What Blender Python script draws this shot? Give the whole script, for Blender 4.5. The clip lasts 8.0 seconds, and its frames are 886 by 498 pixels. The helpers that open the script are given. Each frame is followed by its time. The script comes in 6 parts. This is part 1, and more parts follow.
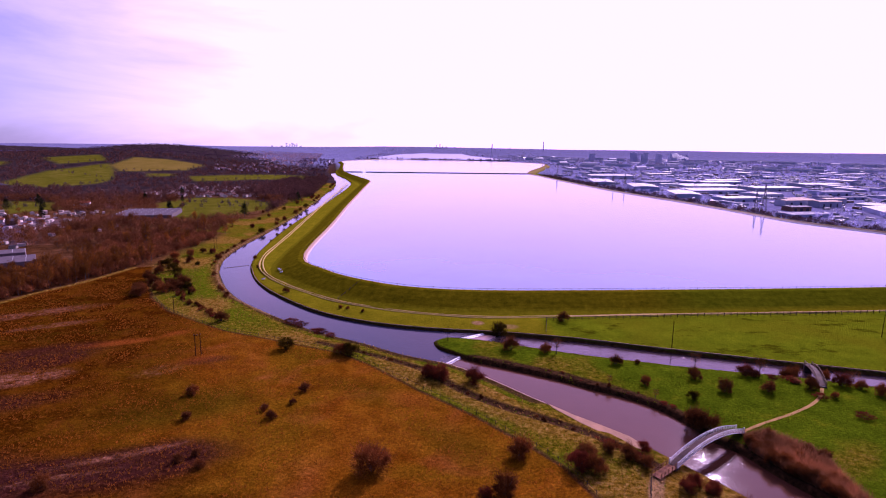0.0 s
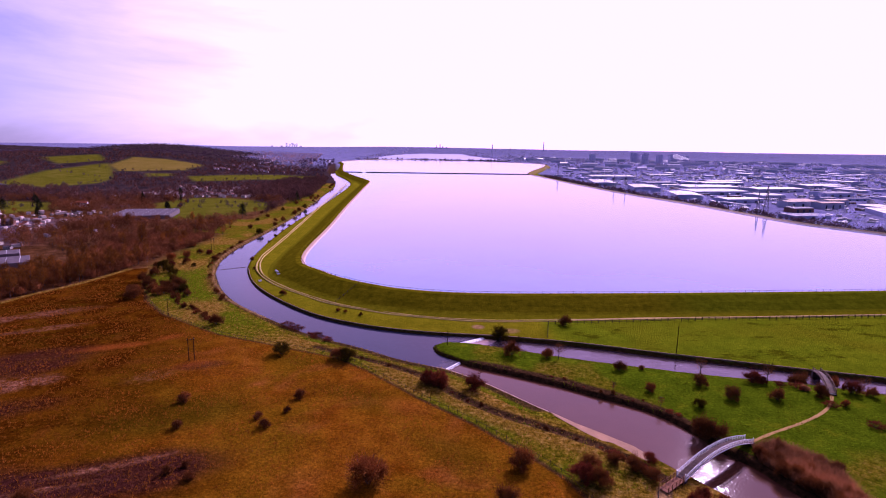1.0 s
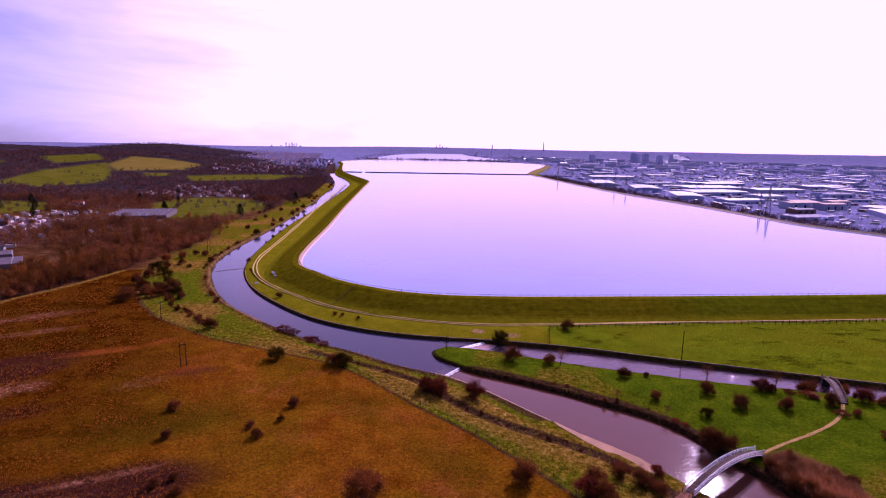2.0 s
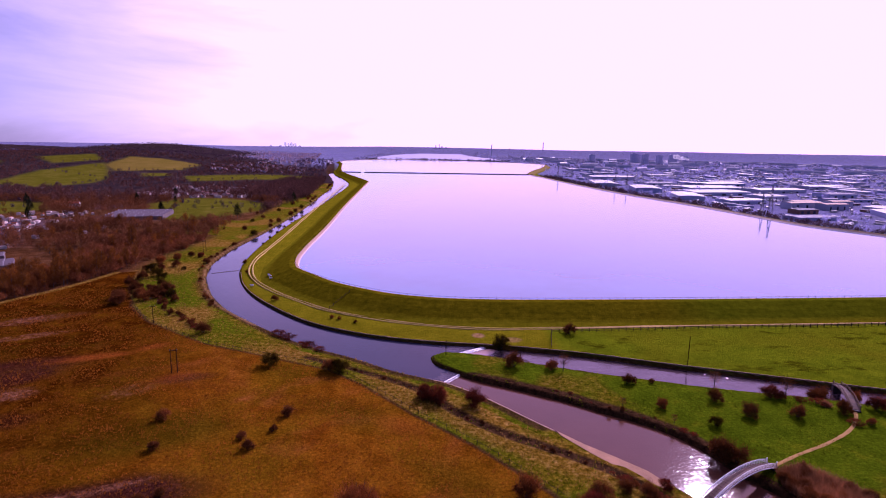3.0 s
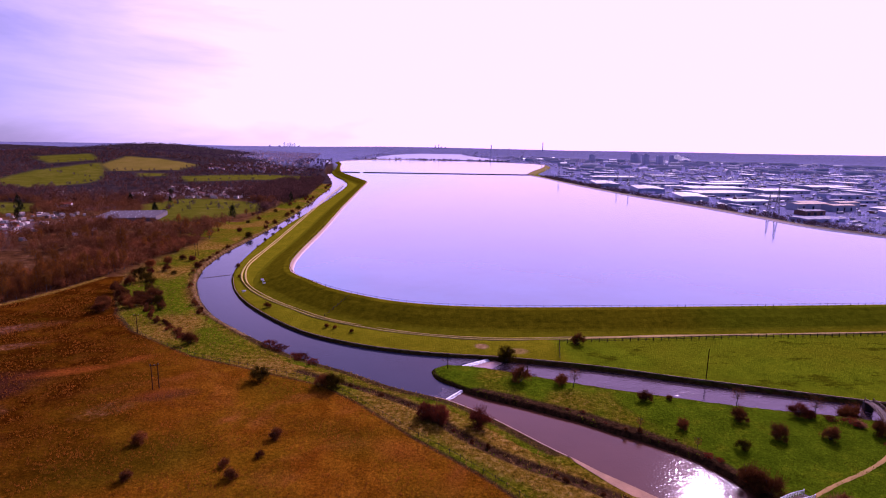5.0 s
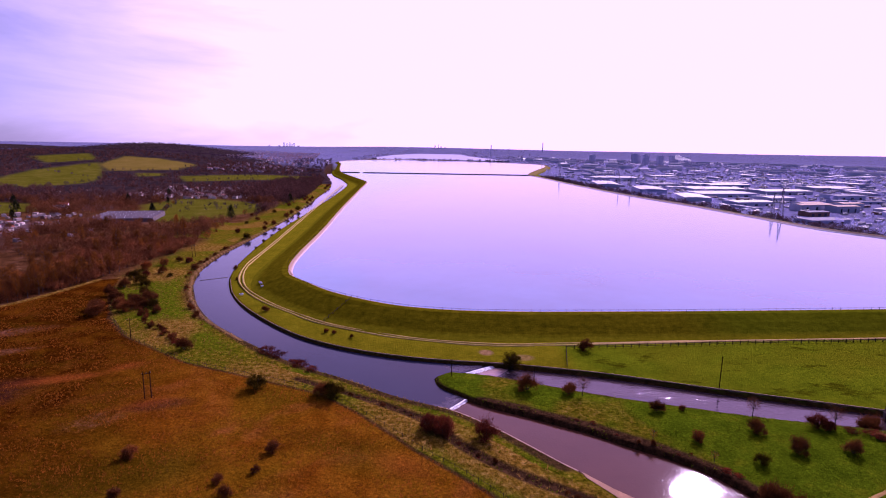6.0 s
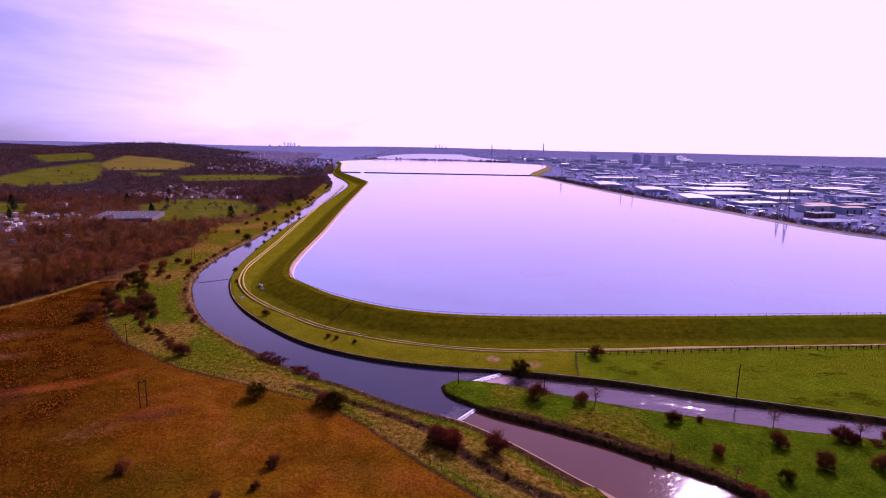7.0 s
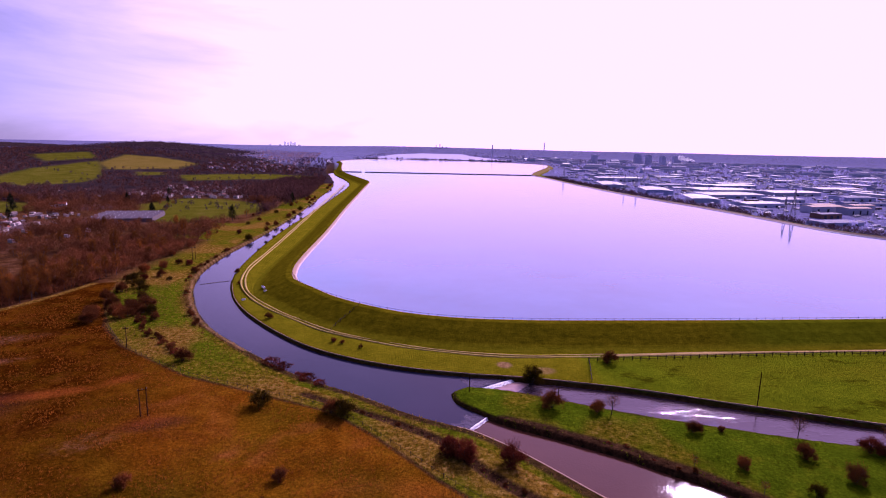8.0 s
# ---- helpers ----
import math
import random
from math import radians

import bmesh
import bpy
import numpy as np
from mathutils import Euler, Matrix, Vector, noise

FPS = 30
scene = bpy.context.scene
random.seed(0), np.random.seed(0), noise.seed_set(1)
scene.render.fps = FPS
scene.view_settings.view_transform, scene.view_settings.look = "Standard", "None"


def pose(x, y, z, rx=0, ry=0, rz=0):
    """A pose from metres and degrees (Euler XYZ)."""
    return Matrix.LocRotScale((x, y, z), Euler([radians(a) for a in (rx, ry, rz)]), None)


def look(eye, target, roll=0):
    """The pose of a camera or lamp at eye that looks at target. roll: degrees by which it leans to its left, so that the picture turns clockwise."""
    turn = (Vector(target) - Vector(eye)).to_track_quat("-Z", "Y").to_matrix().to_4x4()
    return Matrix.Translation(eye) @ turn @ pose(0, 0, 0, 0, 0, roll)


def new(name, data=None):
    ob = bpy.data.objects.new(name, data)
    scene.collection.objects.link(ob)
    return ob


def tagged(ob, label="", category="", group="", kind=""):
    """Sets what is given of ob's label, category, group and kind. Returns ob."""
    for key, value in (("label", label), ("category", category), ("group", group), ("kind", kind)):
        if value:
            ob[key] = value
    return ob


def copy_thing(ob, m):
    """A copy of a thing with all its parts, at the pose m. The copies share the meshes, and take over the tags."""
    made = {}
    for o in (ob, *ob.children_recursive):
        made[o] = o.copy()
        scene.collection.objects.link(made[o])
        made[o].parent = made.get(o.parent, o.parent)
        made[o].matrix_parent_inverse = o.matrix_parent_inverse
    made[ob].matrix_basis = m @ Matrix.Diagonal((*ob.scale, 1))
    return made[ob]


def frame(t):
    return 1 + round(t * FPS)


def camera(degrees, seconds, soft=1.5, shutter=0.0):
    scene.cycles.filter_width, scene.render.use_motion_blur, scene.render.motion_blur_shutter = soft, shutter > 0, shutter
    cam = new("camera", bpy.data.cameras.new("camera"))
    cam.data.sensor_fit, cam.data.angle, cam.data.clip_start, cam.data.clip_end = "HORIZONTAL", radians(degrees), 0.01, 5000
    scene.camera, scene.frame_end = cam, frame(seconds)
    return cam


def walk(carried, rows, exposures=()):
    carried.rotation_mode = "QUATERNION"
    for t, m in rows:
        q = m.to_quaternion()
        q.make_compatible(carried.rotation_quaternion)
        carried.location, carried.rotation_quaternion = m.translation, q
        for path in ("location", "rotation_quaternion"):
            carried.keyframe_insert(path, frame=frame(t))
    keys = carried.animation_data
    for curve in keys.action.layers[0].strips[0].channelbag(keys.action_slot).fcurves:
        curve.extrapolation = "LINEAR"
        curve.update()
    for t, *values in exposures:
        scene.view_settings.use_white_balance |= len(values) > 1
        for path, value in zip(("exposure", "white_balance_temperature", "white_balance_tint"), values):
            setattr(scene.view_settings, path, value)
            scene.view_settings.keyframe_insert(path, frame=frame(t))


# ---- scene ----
cam = camera(77.0, 8.0, 1.1)
PATH = [
    (0, (0.542, 8.969, 69.834), (0.621, 10.934, 69.468), 0.8),
    (0.5, (0.727, 11.165, 69.84), (0.806, 13.129, 69.475), 0.9),
    (1, (0.851, 13.408, 69.842), (0.93, 15.373, 69.477), 0.9),
    (1.5, (0.988, 15.828, 69.841), (1.067, 17.793, 69.476), 1.0),
    (3, (1.465, 23.603, 69.708), (1.547, 25.568, 69.343), 1.0),
    (3.5, (1.606, 26.406, 69.66), (1.689, 28.371, 69.296), 1.0),
    (4, (1.651, 29.42, 69.598), (1.736, 31.384, 69.233), 1.0),
    (4.5, (1.519, 32.466, 69.494), (1.603, 34.431, 69.129), 1.0),
    (6, (0.238, 41.639, 69.236), (0.324, 43.604, 68.872), 1.1),
    (6.5, (-0.423, 44.635, 69.166), (-0.339, 46.6, 68.802), 1.1),
    (7, (-1.476, 47.607, 69.104), (-1.391, 49.572, 68.74), 1.2),
    (7.5, (-2.813, 50.436, 69.025), (-2.727, 52.4, 68.661), 1.3),
    (8, (-4.237, 53.102, 68.936), (-4.152, 55.066, 68.571), 1.3),
]
walk(cam, [(t, look(eye, target, roll)) for t, eye, target, roll in PATH], [(0, -0.22, 5650, 72), (1.6, -0.22, 5650, 72), (3, -0.33, 5650, 72), (8, -0.34, 5650, 72)])

# ---- world, sun, exposure ----
SUN_AZ, SUN_EL = 30.0, 33.0
sun_dir = Vector((math.sin(radians(SUN_AZ)) * math.cos(radians(SUN_EL)), math.cos(radians(SUN_AZ)) * math.cos(radians(SUN_EL)), math.sin(radians(SUN_EL))))
sun = new("sun", bpy.data.lights.new("sun", "SUN"))
sun.data.energy, sun.data.angle, sun.data.color = 5.0, radians(0.6), (1.0, 0.93, 0.84)
sun.matrix_world = look(sun_dir * 500, (0, 0, 0))

world = bpy.data.worlds.new("sky")
scene.world = world
world.use_nodes = True
wn, wl = world.node_tree.nodes, world.node_tree.links
wn.clear()


def wnode(kind, **sets):
    n = wn.new(kind)
    for k, v in sets.items():
        n.inputs[int(k[1:])].default_value = v
    return n


sky = wn.new("ShaderNodeTexSky")
sky.sky_type, sky.sun_disc = "NISHITA", False
sky.sun_elevation, sky.sun_rotation = radians(SUN_EL), radians(SUN_AZ)
sky.dust_density, sky.ozone_density = 1.0, 4.0
skyc = wnode("ShaderNodeVectorMath", _1=(0.019, 0.041, 0.05))
skyc.operation = "MULTIPLY"
wl.new(sky.outputs[0], skyc.inputs[0])
tc = wn.new("ShaderNodeTexCoord")
# bright thin veil of high cloud, strongest towards the sun
dot = wnode("ShaderNodeVectorMath", _1=sun_dir)
dot.operation = "DOT_PRODUCT"
wl.new(tc.outputs["Generated"], dot.inputs[0])
half = wnode("ShaderNodeMath", _1=0.5, _2=0.5)
half.operation = "MULTIPLY_ADD"
wl.new(dot.outputs["Value"], half.inputs[0])
glow = wnode("ShaderNodeMath", _1=5.0)
glow.operation = "POWER"
glow.use_clamp = True
wl.new(half.outputs[0], glow.inputs[0])
stretch = wnode("ShaderNodeVectorMath", _1=(1.2, 1.6, 6.0))
stretch.operation = "MULTIPLY"
wl.new(tc.outputs["Generated"], stretch.inputs[0])
cl = wn.new("ShaderNodeTexNoise")
cl.inputs["Scale"].default_value, cl.inputs["Detail"].default_value, cl.inputs["Roughness"].default_value = 1.7, 7, 0.55
cl.inputs["Distortion"].default_value = 0.5
wl.new(stretch.outputs[0], cl.inputs["Vector"])
cr = wn.new("ShaderNodeMapRange")
cr.inputs[1].default_value, cr.inputs[2].default_value, cr.inputs[3].default_value, cr.inputs[4].default_value = 0.35, 0.65, 0.7, 1.3
wl.new(cl.outputs[0], cr.inputs[0])
# it thins towards the zenith
high = wn.new("ShaderNodeSeparateXYZ")
wl.new(tc.outputs["Generated"], high.inputs[0])
thin = wnode("ShaderNodeMath", _1=-0.85, _2=1.15)
thin.operation = "MULTIPLY_ADD"
thin.use_clamp = True
wl.new(high.outputs[2], thin.inputs[0])
low_glow = wnode("ShaderNodeMath")
low_glow.operation = "MULTIPLY"
wl.new(glow.outputs[0], low_glow.inputs[0])
wl.new(thin.outputs[0], low_glow.inputs[1])
veil = wnode("ShaderNodeMath")
veil.operation = "MULTIPLY"
wl.new(low_glow.outputs[0], veil.inputs[0])
wl.new(cr.outputs[0], veil.inputs[1])
vc = wnode("ShaderNodeVectorMath", _0=(3.3, 2.55, 3.4))
vc.operation = "SCALE"
wl.new(veil.outputs[0], vc.inputs["Scale"])
add = wn.new("ShaderNodeVectorMath")
add.operation = "ADD"
wl.new(skyc.outputs[0], add.inputs[0])
wl.new(vc.outputs[0], add.inputs[1])
# the veil is thick enough to be even over much of the sky
even = wnode("ShaderNodeVectorMath", _1=(1.66, 1.205, 1.66))
even.operation = "MINIMUM"
wl.new(add.outputs[0], even.inputs[0])
bg = wn.new("ShaderNodeBackground")
wl.new(even.outputs[0], bg.inputs[0])
wo = wn.new("ShaderNodeOutputWorld")
wl.new(bg.outputs[0], wo.inputs[0])


# ---- materials ----
class Nodes:
    """Short hand for one material's node tree."""

    def __init__(self, name):
        self.m = bpy.data.materials.new(name)
        self.m.use_nodes = True
        self.t = self.m.node_tree
        self.b = self.t.nodes["Principled BSDF"]
        self.geo = self.t.nodes.new("ShaderNodeNewGeometry")

    def link(self, a, b):
        self.t.links.new(a, b)

    def noise(self, scale, detail=4, rough=0.6, vec=None, distort=0.0):
        n = self.t.nodes.new("ShaderNodeTexNoise")
        n.inputs["Scale"].default_value, n.inputs["Detail"].default_value, n.inputs["Roughness"].default_value = scale, detail, rough
        n.inputs["Distortion"].default_value = distort
        self.link(vec or self.geo.outputs["Position"], n.inputs["Vector"])
        return n.outputs[0]

    def ramp(self, fac, *stops):
        n = self.t.nodes.new("ShaderNodeValToRGB")
        e = n.color_ramp.elements
        while len(e) < len(stops):
            e.new(0.5)
        for i, (p, c) in enumerate(stops):
            e[i].position, e[i].color = p, (*c, 1) if len(c) == 3 else c
        self.link(fac, n.inputs[0])
        return n.outputs[0]

    def mix(self, fac, a, b, mode="MIX"):
        n = self.t.nodes.new("ShaderNodeMix")
        n.data_type, n.blend_type = "RGBA", mode
        for s, v in ((n.inputs[0], fac), (n.inputs[6], a), (n.inputs[7], b)):
            if isinstance(v, (int, float)):
                s.default_value = v
            elif isinstance(v, tuple):
                s.default_value = (*v, 1)
            else:
                self.link(v, s)
        return n.outputs[2]

    def times(self, a, b):
        n = self.t.nodes.new("ShaderNodeMath")
        n.operation = "MULTIPLY"
        self.link(a, n.inputs[0])
        self.link(b, n.inputs[1])
        return n.outputs[0]

    def attr(self, name):
        n = self.t.nodes.new("ShaderNodeAttribute")
        n.attribute_name = name
        return n.outputs["Fac"]

    def rand(self):
        return self.t.nodes.new("ShaderNodeObjectInfo").outputs["Random"]

    def island(self):
        return self.geo.outputs["Random Per Island"]

    def bump(self, height, strength=0.4, dist=0.1):
        n = self.t.nodes.new("ShaderNodeBump")
        n.inputs["Strength"].default_value, n.inputs["Distance"].default_value = strength, dist
        self.link(height, n.inputs["Height"])
        self.link(n.outputs[0], self.b.inputs["Normal"])

    def done(self, colour=None, rough=0.8, metal=0.0, spec=0.3):
        if colour is not None:
            if isinstance(colour, tuple):
                self.b.inputs["Base Color"].default_value = (*colour, 1)
            else:
                self.link(colour, self.b.inputs["Base Color"])
        self.b.inputs["Roughness"].default_value, self.b.inputs["Metallic"].default_value = rough, metal
        self.b.inputs["Specular IOR Level"].default_value = spec
        return self.m


def scaled(n, s):
    v = n.t.nodes.new("ShaderNodeVectorMath")
    v.operation = "MULTIPLY"
    v.inputs[1].default_value = s
    n.link(n.geo.outputs["Position"], v.inputs[0])
    return v.outputs[0]


def plain(name, c, rough=0.7, metal=0.0, vary=0.25, scale=0.6, fine=6.0, by=None, spec=0.3):
    """A colour with stains at two scales and, by object or by island, its own shade."""
    n = Nodes(name)
    dark, lite = tuple(v * (1 - vary) for v in c), tuple(min(1, v * (1 + vary)) for v in c)
    col = n.ramp(n.noise(scale, 5), (0.3, dark), (0.7, lite))
    col = n.mix(0.35, col, n.ramp(n.noise(fine, 3), (0.3, dark), (0.75, lite)))
    if by:
        r = n.rand() if by == "object" else n.island()
        col = n.mix(0.6, col, n.ramp(r, (0.0, (0.45, 0.45, 0.45)), (0.5, (0.9, 0.85, 0.85)), (1.0, (1.25, 1.15, 1.0))), "MULTIPLY")
    n.bump(n.noise(fine, 3), 0.25, 0.05)
    return n.done(col, rough, metal, spec)


def ground_material():
    n = Nodes("meadow_ground")
    fine = n.noise(1.3, 6, 0.75)
    mid = n.noise(0.16, 5, 0.65)
    big = n.noise(0.022, 4, 0.6, distort=0.8)
    speck = n.noise(0.75, 7, 0.8)
    # rust-brown rough marsh grass
    rust = n.ramp(mid, (0.28, (0.125, 0.037, 0.0)), (0.5, (0.2, 0.068, 0.001)), (0.72, (0.275, 0.104, 0.003)))
    rust = n.mix(n.ramp(big, (0.42, (0, 0, 0)), (0.62, (1, 1, 1))), rust, n.ramp(mid, (0.3, (0.12, 0.054, 0.0)), (0.7, (0.2, 0.092, 0.001))))
    rust = n.mix(n.ramp(n.noise(0.035, 3, 0.5, distort=1.2), (0.56, (0, 0, 0)), (0.72, (0.7, 0.7, 0.7))), rust, n.ramp(mid, (0.35, (0.16, 0.04, 0.002)), (0.7, (0.32, 0.1, 0.02))))
    # mossy olive hollows
    rust = n.mix(n.attr("moss"), rust, n.ramp(mid, (0.3, (0.055, 0.033, 0.0)), (0.7, (0.112, 0.064, 0.001))))
    # dark wet peat with bright dead tufts, also painted as vignette; bleached flattened reed
    peat_vignette = n.ramp(speck, (0.36, (0.016, 0.004, 0.0)), (0.54, (0.06, 0.015, 0.0)), (0.62, (0.13, 0.042, 0.004)), (0.7, (0.32, 0.13, 0.026)))
    pale = n.ramp(speck, (0.38, (0.1, 0.034, 0.01)), (0.56, (0.3, 0.13, 0.06)), (0.66, (0.52, 0.27, 0.16)))
    rust = n.mix(n.times(n.attr("peat_vignette"), n.ramp(n.noise(0.11, 5, 0.65), (0.34, (0.5, 0.5, 0.5)), (0.55, (1, 1, 1)))), rust, peat_vignette)
    rust = n.mix(n.times(n.attr("mire"), n.ramp(n.noise(0.2, 5, 0.65), (0.3, (0.6, 0.6, 0.6)), (0.6, (1, 1, 1)))), rust, n.ramp(speck, (0.4, (0.03, 0.009, 0.006)), (0.6, (0.075, 0.022, 0.014)), (0.7, (0.2, 0.085, 0.05))))
    rust = n.mix(n.times(n.attr("pale"), n.ramp(n.noise(0.3, 6, 0.75), (0.4, (0, 0, 0)), (0.58, (1, 1, 1)))), rust, pale)
    rust = n.mix(n.attr("scar"), rust, (0.3, 0.075, 0.01))
    # lush grazed grass, with darker rank patches
    lush = n.ramp(mid, (0.3, (0.084, 0.122, 0.0)), (0.55, (0.118, 0.16, 0.0)), (0.75, (0.15, 0.188, 0.001)))
    lush = n.mix(n.ramp(big, (0.45, (0, 0, 0)), (0.66, (0.7, 0.7, 0.7))), lush, (0.125, 0.13, 0.001))
    lush = n.mix(n.ramp(n.noise(0.075, 5, 0.7, scaled(n, (0.6, 1.3, 1))), (0.57, (0, 0, 0)), (0.64, (0.85, 0.85, 0.85))), lush, (0.045, 0.05, 0.0))
    lush = n.mix(n.attr("olive"), lush, n.ramp(mid, (0.3, (0.13, 0.125, 0.0)), (0.7, (0.2, 0.18, 0.002))))
    deep = n.ramp(mid, (0.3, (0.04, 0.074, 0.0)), (0.55, (0.07, 0.118, 0.0)), (0.78, (0.125, 0.142, 0.001)))
    lush = n.mix(n.attr("deep"), lush, deep)
    # far pastures, drier on the hill
    field = n.ramp(n.noise(0.05, 5, 0.65), (0.32, (0.075, 0.08, 0.004)), (0.55, (0.112, 0.112, 0.008)), (0.72, (0.15, 0.13, 0.018)))
    field = n.mix(n.attr("tawny"), field, n.ramp(n.noise(0.03, 5, 0.65), (0.3, (0.14, 0.112, 0.012)), (0.7, (0.21, 0.155, 0.03))))
    lush = n.mix(n.attr("pasture"), lush, field)
    # rank bank-side grass in clumps of green and straw
    clump = n.noise(0.62, 5, 0.7)
    rank = n.ramp(clump, (0.34, (0.035, 0.036, 0.0)), (0.47, (0.1, 0.092, 0.001)), (0.58, (0.19, 0.135, 0.008)), (0.7, (0.3, 0.2, 0.035)))
    green = n.ramp(clump, (0.32, (0.04, 0.06, 0.0)), (0.55, (0.09, 0.125, 0.0)), (0.72, (0.17, 0.17, 0.004)))
    rank = n.mix(n.ramp(n.noise(0.045, 4, 0.6, distort=1.0), (0.45, (0, 0, 0)), (0.6, (0.9, 0.9, 0.9))), rank, green)
    rank = n.mix(n.attr("fresh"), rank, green)
    rank = n.mix(n.attr("straw"), rank, n.ramp(clump, (0.34, (0.07, 0.04, 0.002)), (0.5, (0.2, 0.115, 0.01)), (0.68, (0.36, 0.22, 0.05))))
    # leaf litter and scrub floor
    scrub = n.ramp(mid, (0.3, (0.05, 0.02, 0.006)), (0.55, (0.12, 0.052, 0.018)), (0.75, (0.2, 0.1, 0.045)))
    # paved and trodden ground of works and town, with blue distance haze in its colour
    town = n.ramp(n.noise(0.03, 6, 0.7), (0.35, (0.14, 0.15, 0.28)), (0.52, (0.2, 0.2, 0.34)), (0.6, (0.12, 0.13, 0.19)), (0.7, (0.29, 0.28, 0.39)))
    bank = n.ramp(n.noise(0.7, 4), (0.3, (0.022, 0.011, 0.005)), (0.7, (0.09, 0.045, 0.018)))
    bare = n.ramp(n.noise(0.5, 4), (0.3, (0.24, 0.13, 0.045)), (0.7, (0.42, 0.26, 0.11)))
    # violet tone of distance painted into the scrub floor, growing with range
    scrub = n.mix(n.attr("far_violet"), scrub, n.ramp(n.noise(0.04, 6, 0.7), (0.35, (0.018, 0.012, 0.014)), (0.6, (0.05, 0.033, 0.032)), (0.72, (0.12, 0.085, 0.06))))
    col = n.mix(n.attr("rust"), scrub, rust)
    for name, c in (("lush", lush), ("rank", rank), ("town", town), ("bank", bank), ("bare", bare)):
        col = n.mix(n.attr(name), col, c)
    calm = n.t.nodes.new("ShaderNodeMapRange")
    calm.inputs[3].default_value, calm.inputs[4].default_value = 0.75, 0.4
    turf = n.t.nodes.new("ShaderNodeMath")
    turf.operation = "SUBTRACT"
    n.link(n.attr("lush"), turf.inputs[0])
    n.link(n.attr("deep"), turf.inputs[1])
    n.link(turf.outputs[0], calm.inputs[0])
    col = n.mix(calm.outputs[0], col, n.ramp(fine, (0.32, (0.4, 0.4, 0.4)), (0.5, (0.95, 0.95, 0.95)), (0.66, (1.7, 1.6, 1.4))), "MULTIPLY")
    n.bump(n.noise(1.1, 7, 0.75), 0.95, 0.75)
    return n.done(col, 1.0, 0, 0.0)


def grass_bank_material():
    n = Nodes("bank_grass")
    mid = n.noise(0.35, 5, 0.65)
    col = n.ramp(mid, (0.3, (0.075, 0.068, 0.0)), (0.5, (0.115, 0.102, 0.0)), (0.72, (0.165, 0.14, 0.002)))
    sep = n.t.nodes.new("ShaderNodeSeparateXYZ")
    n.link(n.geo.outputs["Position"], sep.inputs[0])

    def range_of(socket, lo, hi):
        mr = n.t.nodes.new("ShaderNodeMapRange")
        mr.inputs[1].default_value, mr.inputs[2].default_value = lo, hi
        n.link(socket, mr.inputs[0])
        return mr.outputs[0]

    # greener turf along the eastern run
    col = n.mix(range_of(sep.outputs[0], 98, 122), col, n.ramp(mid, (0.3, (0.07, 0.085, 0.0)), (0.7, (0.125, 0.145, 0.001))))
    far_end = n.times(range_of(sep.outputs[1], 1080, 1220), range_of(sep.outputs[0], 150, 200))
    col = n.mix(far_end, col, (0.26, 0.2, 0.07))
    low = n.ramp(mid, (0.3, (0.13, 0.128, 0.0)), (0.7, (0.205, 0.19, 0.003)))
    col = n.mix(range_of(sep.outputs[2], 2.2, 3.3), low, col)
    # mowing lines along the slope
    col = n.mix(0.6, col, n.ramp(n.noise(0.5, 4, 0.7, scaled(n, (0.1, 0.4, 3.2))), (0.35, (0.7, 0.7, 0.66)), (0.7, (1.22, 1.2, 1.15))), "MULTIPLY")
    col = n.mix(0.5, col, n.ramp(n.noise(1.8, 5, 0.75), (0.3, (0.55, 0.55, 0.55)), (0.7, (1.35, 1.3, 1.3))), "MULTIPLY")
    n.bump(n.noise(1.2, 5, 0.7), 0.6, 0.35)
    return n.done(col, 1.0, 0, 0.0)


def water_material(name, c, rough, scale, strength, ior=1.36):
    n = Nodes(name)
    col = n.ramp(n.noise(0.02, 4), (0.3, tuple(v * 0.85 for v in c)), (0.7, tuple(v * 1.12 for v in c)))
    rip = n.noise(scale, 5, 0.65, scaled(n, (1, 0.6, 1)))
    n.bump(rip, strength, 0.06)
    m = n.done(col, rough, 0, 0.5)
    n.b.inputs["IOR"].default_value = ior
    return m


def rippled_material(name, lo, hi, scale, calm, dist, rough, ior):
    """Channel water, calm in places and broken by small ripples in others."""
    n = Nodes(name)
    col = n.ramp(n.noise(0.03, 4), (0.3, lo), (0.7, hi))
    patch = n.ramp(n.noise(0.09, 4, 0.65, scaled(n, (0.7, 1.3, 1))), (0.46, (calm, calm, calm)), (0.6, (1, 1, 1)))
    n.bump(n.times(n.noise(scale, 1.5, 0.5), patch), 1.0, dist)
    m = n.done(col, rough, 0, 0.5)
    n.b.inputs["IOR"].default_value = ior
    return m


def foam_material():
    n = Nodes("white_water")
    col = n.ramp(n.noise(1.6, 6, 0.75), (0.34, (0.2, 0.17, 0.18)), (0.42, (0.75, 0.72, 0.72)), (0.55, (0.95, 0.95, 0.95)))
    n.bump(n.noise(2.5, 5, 0.7), 0.8, 0.3)
    return n.done(col, 0.35, 0, 0.5)


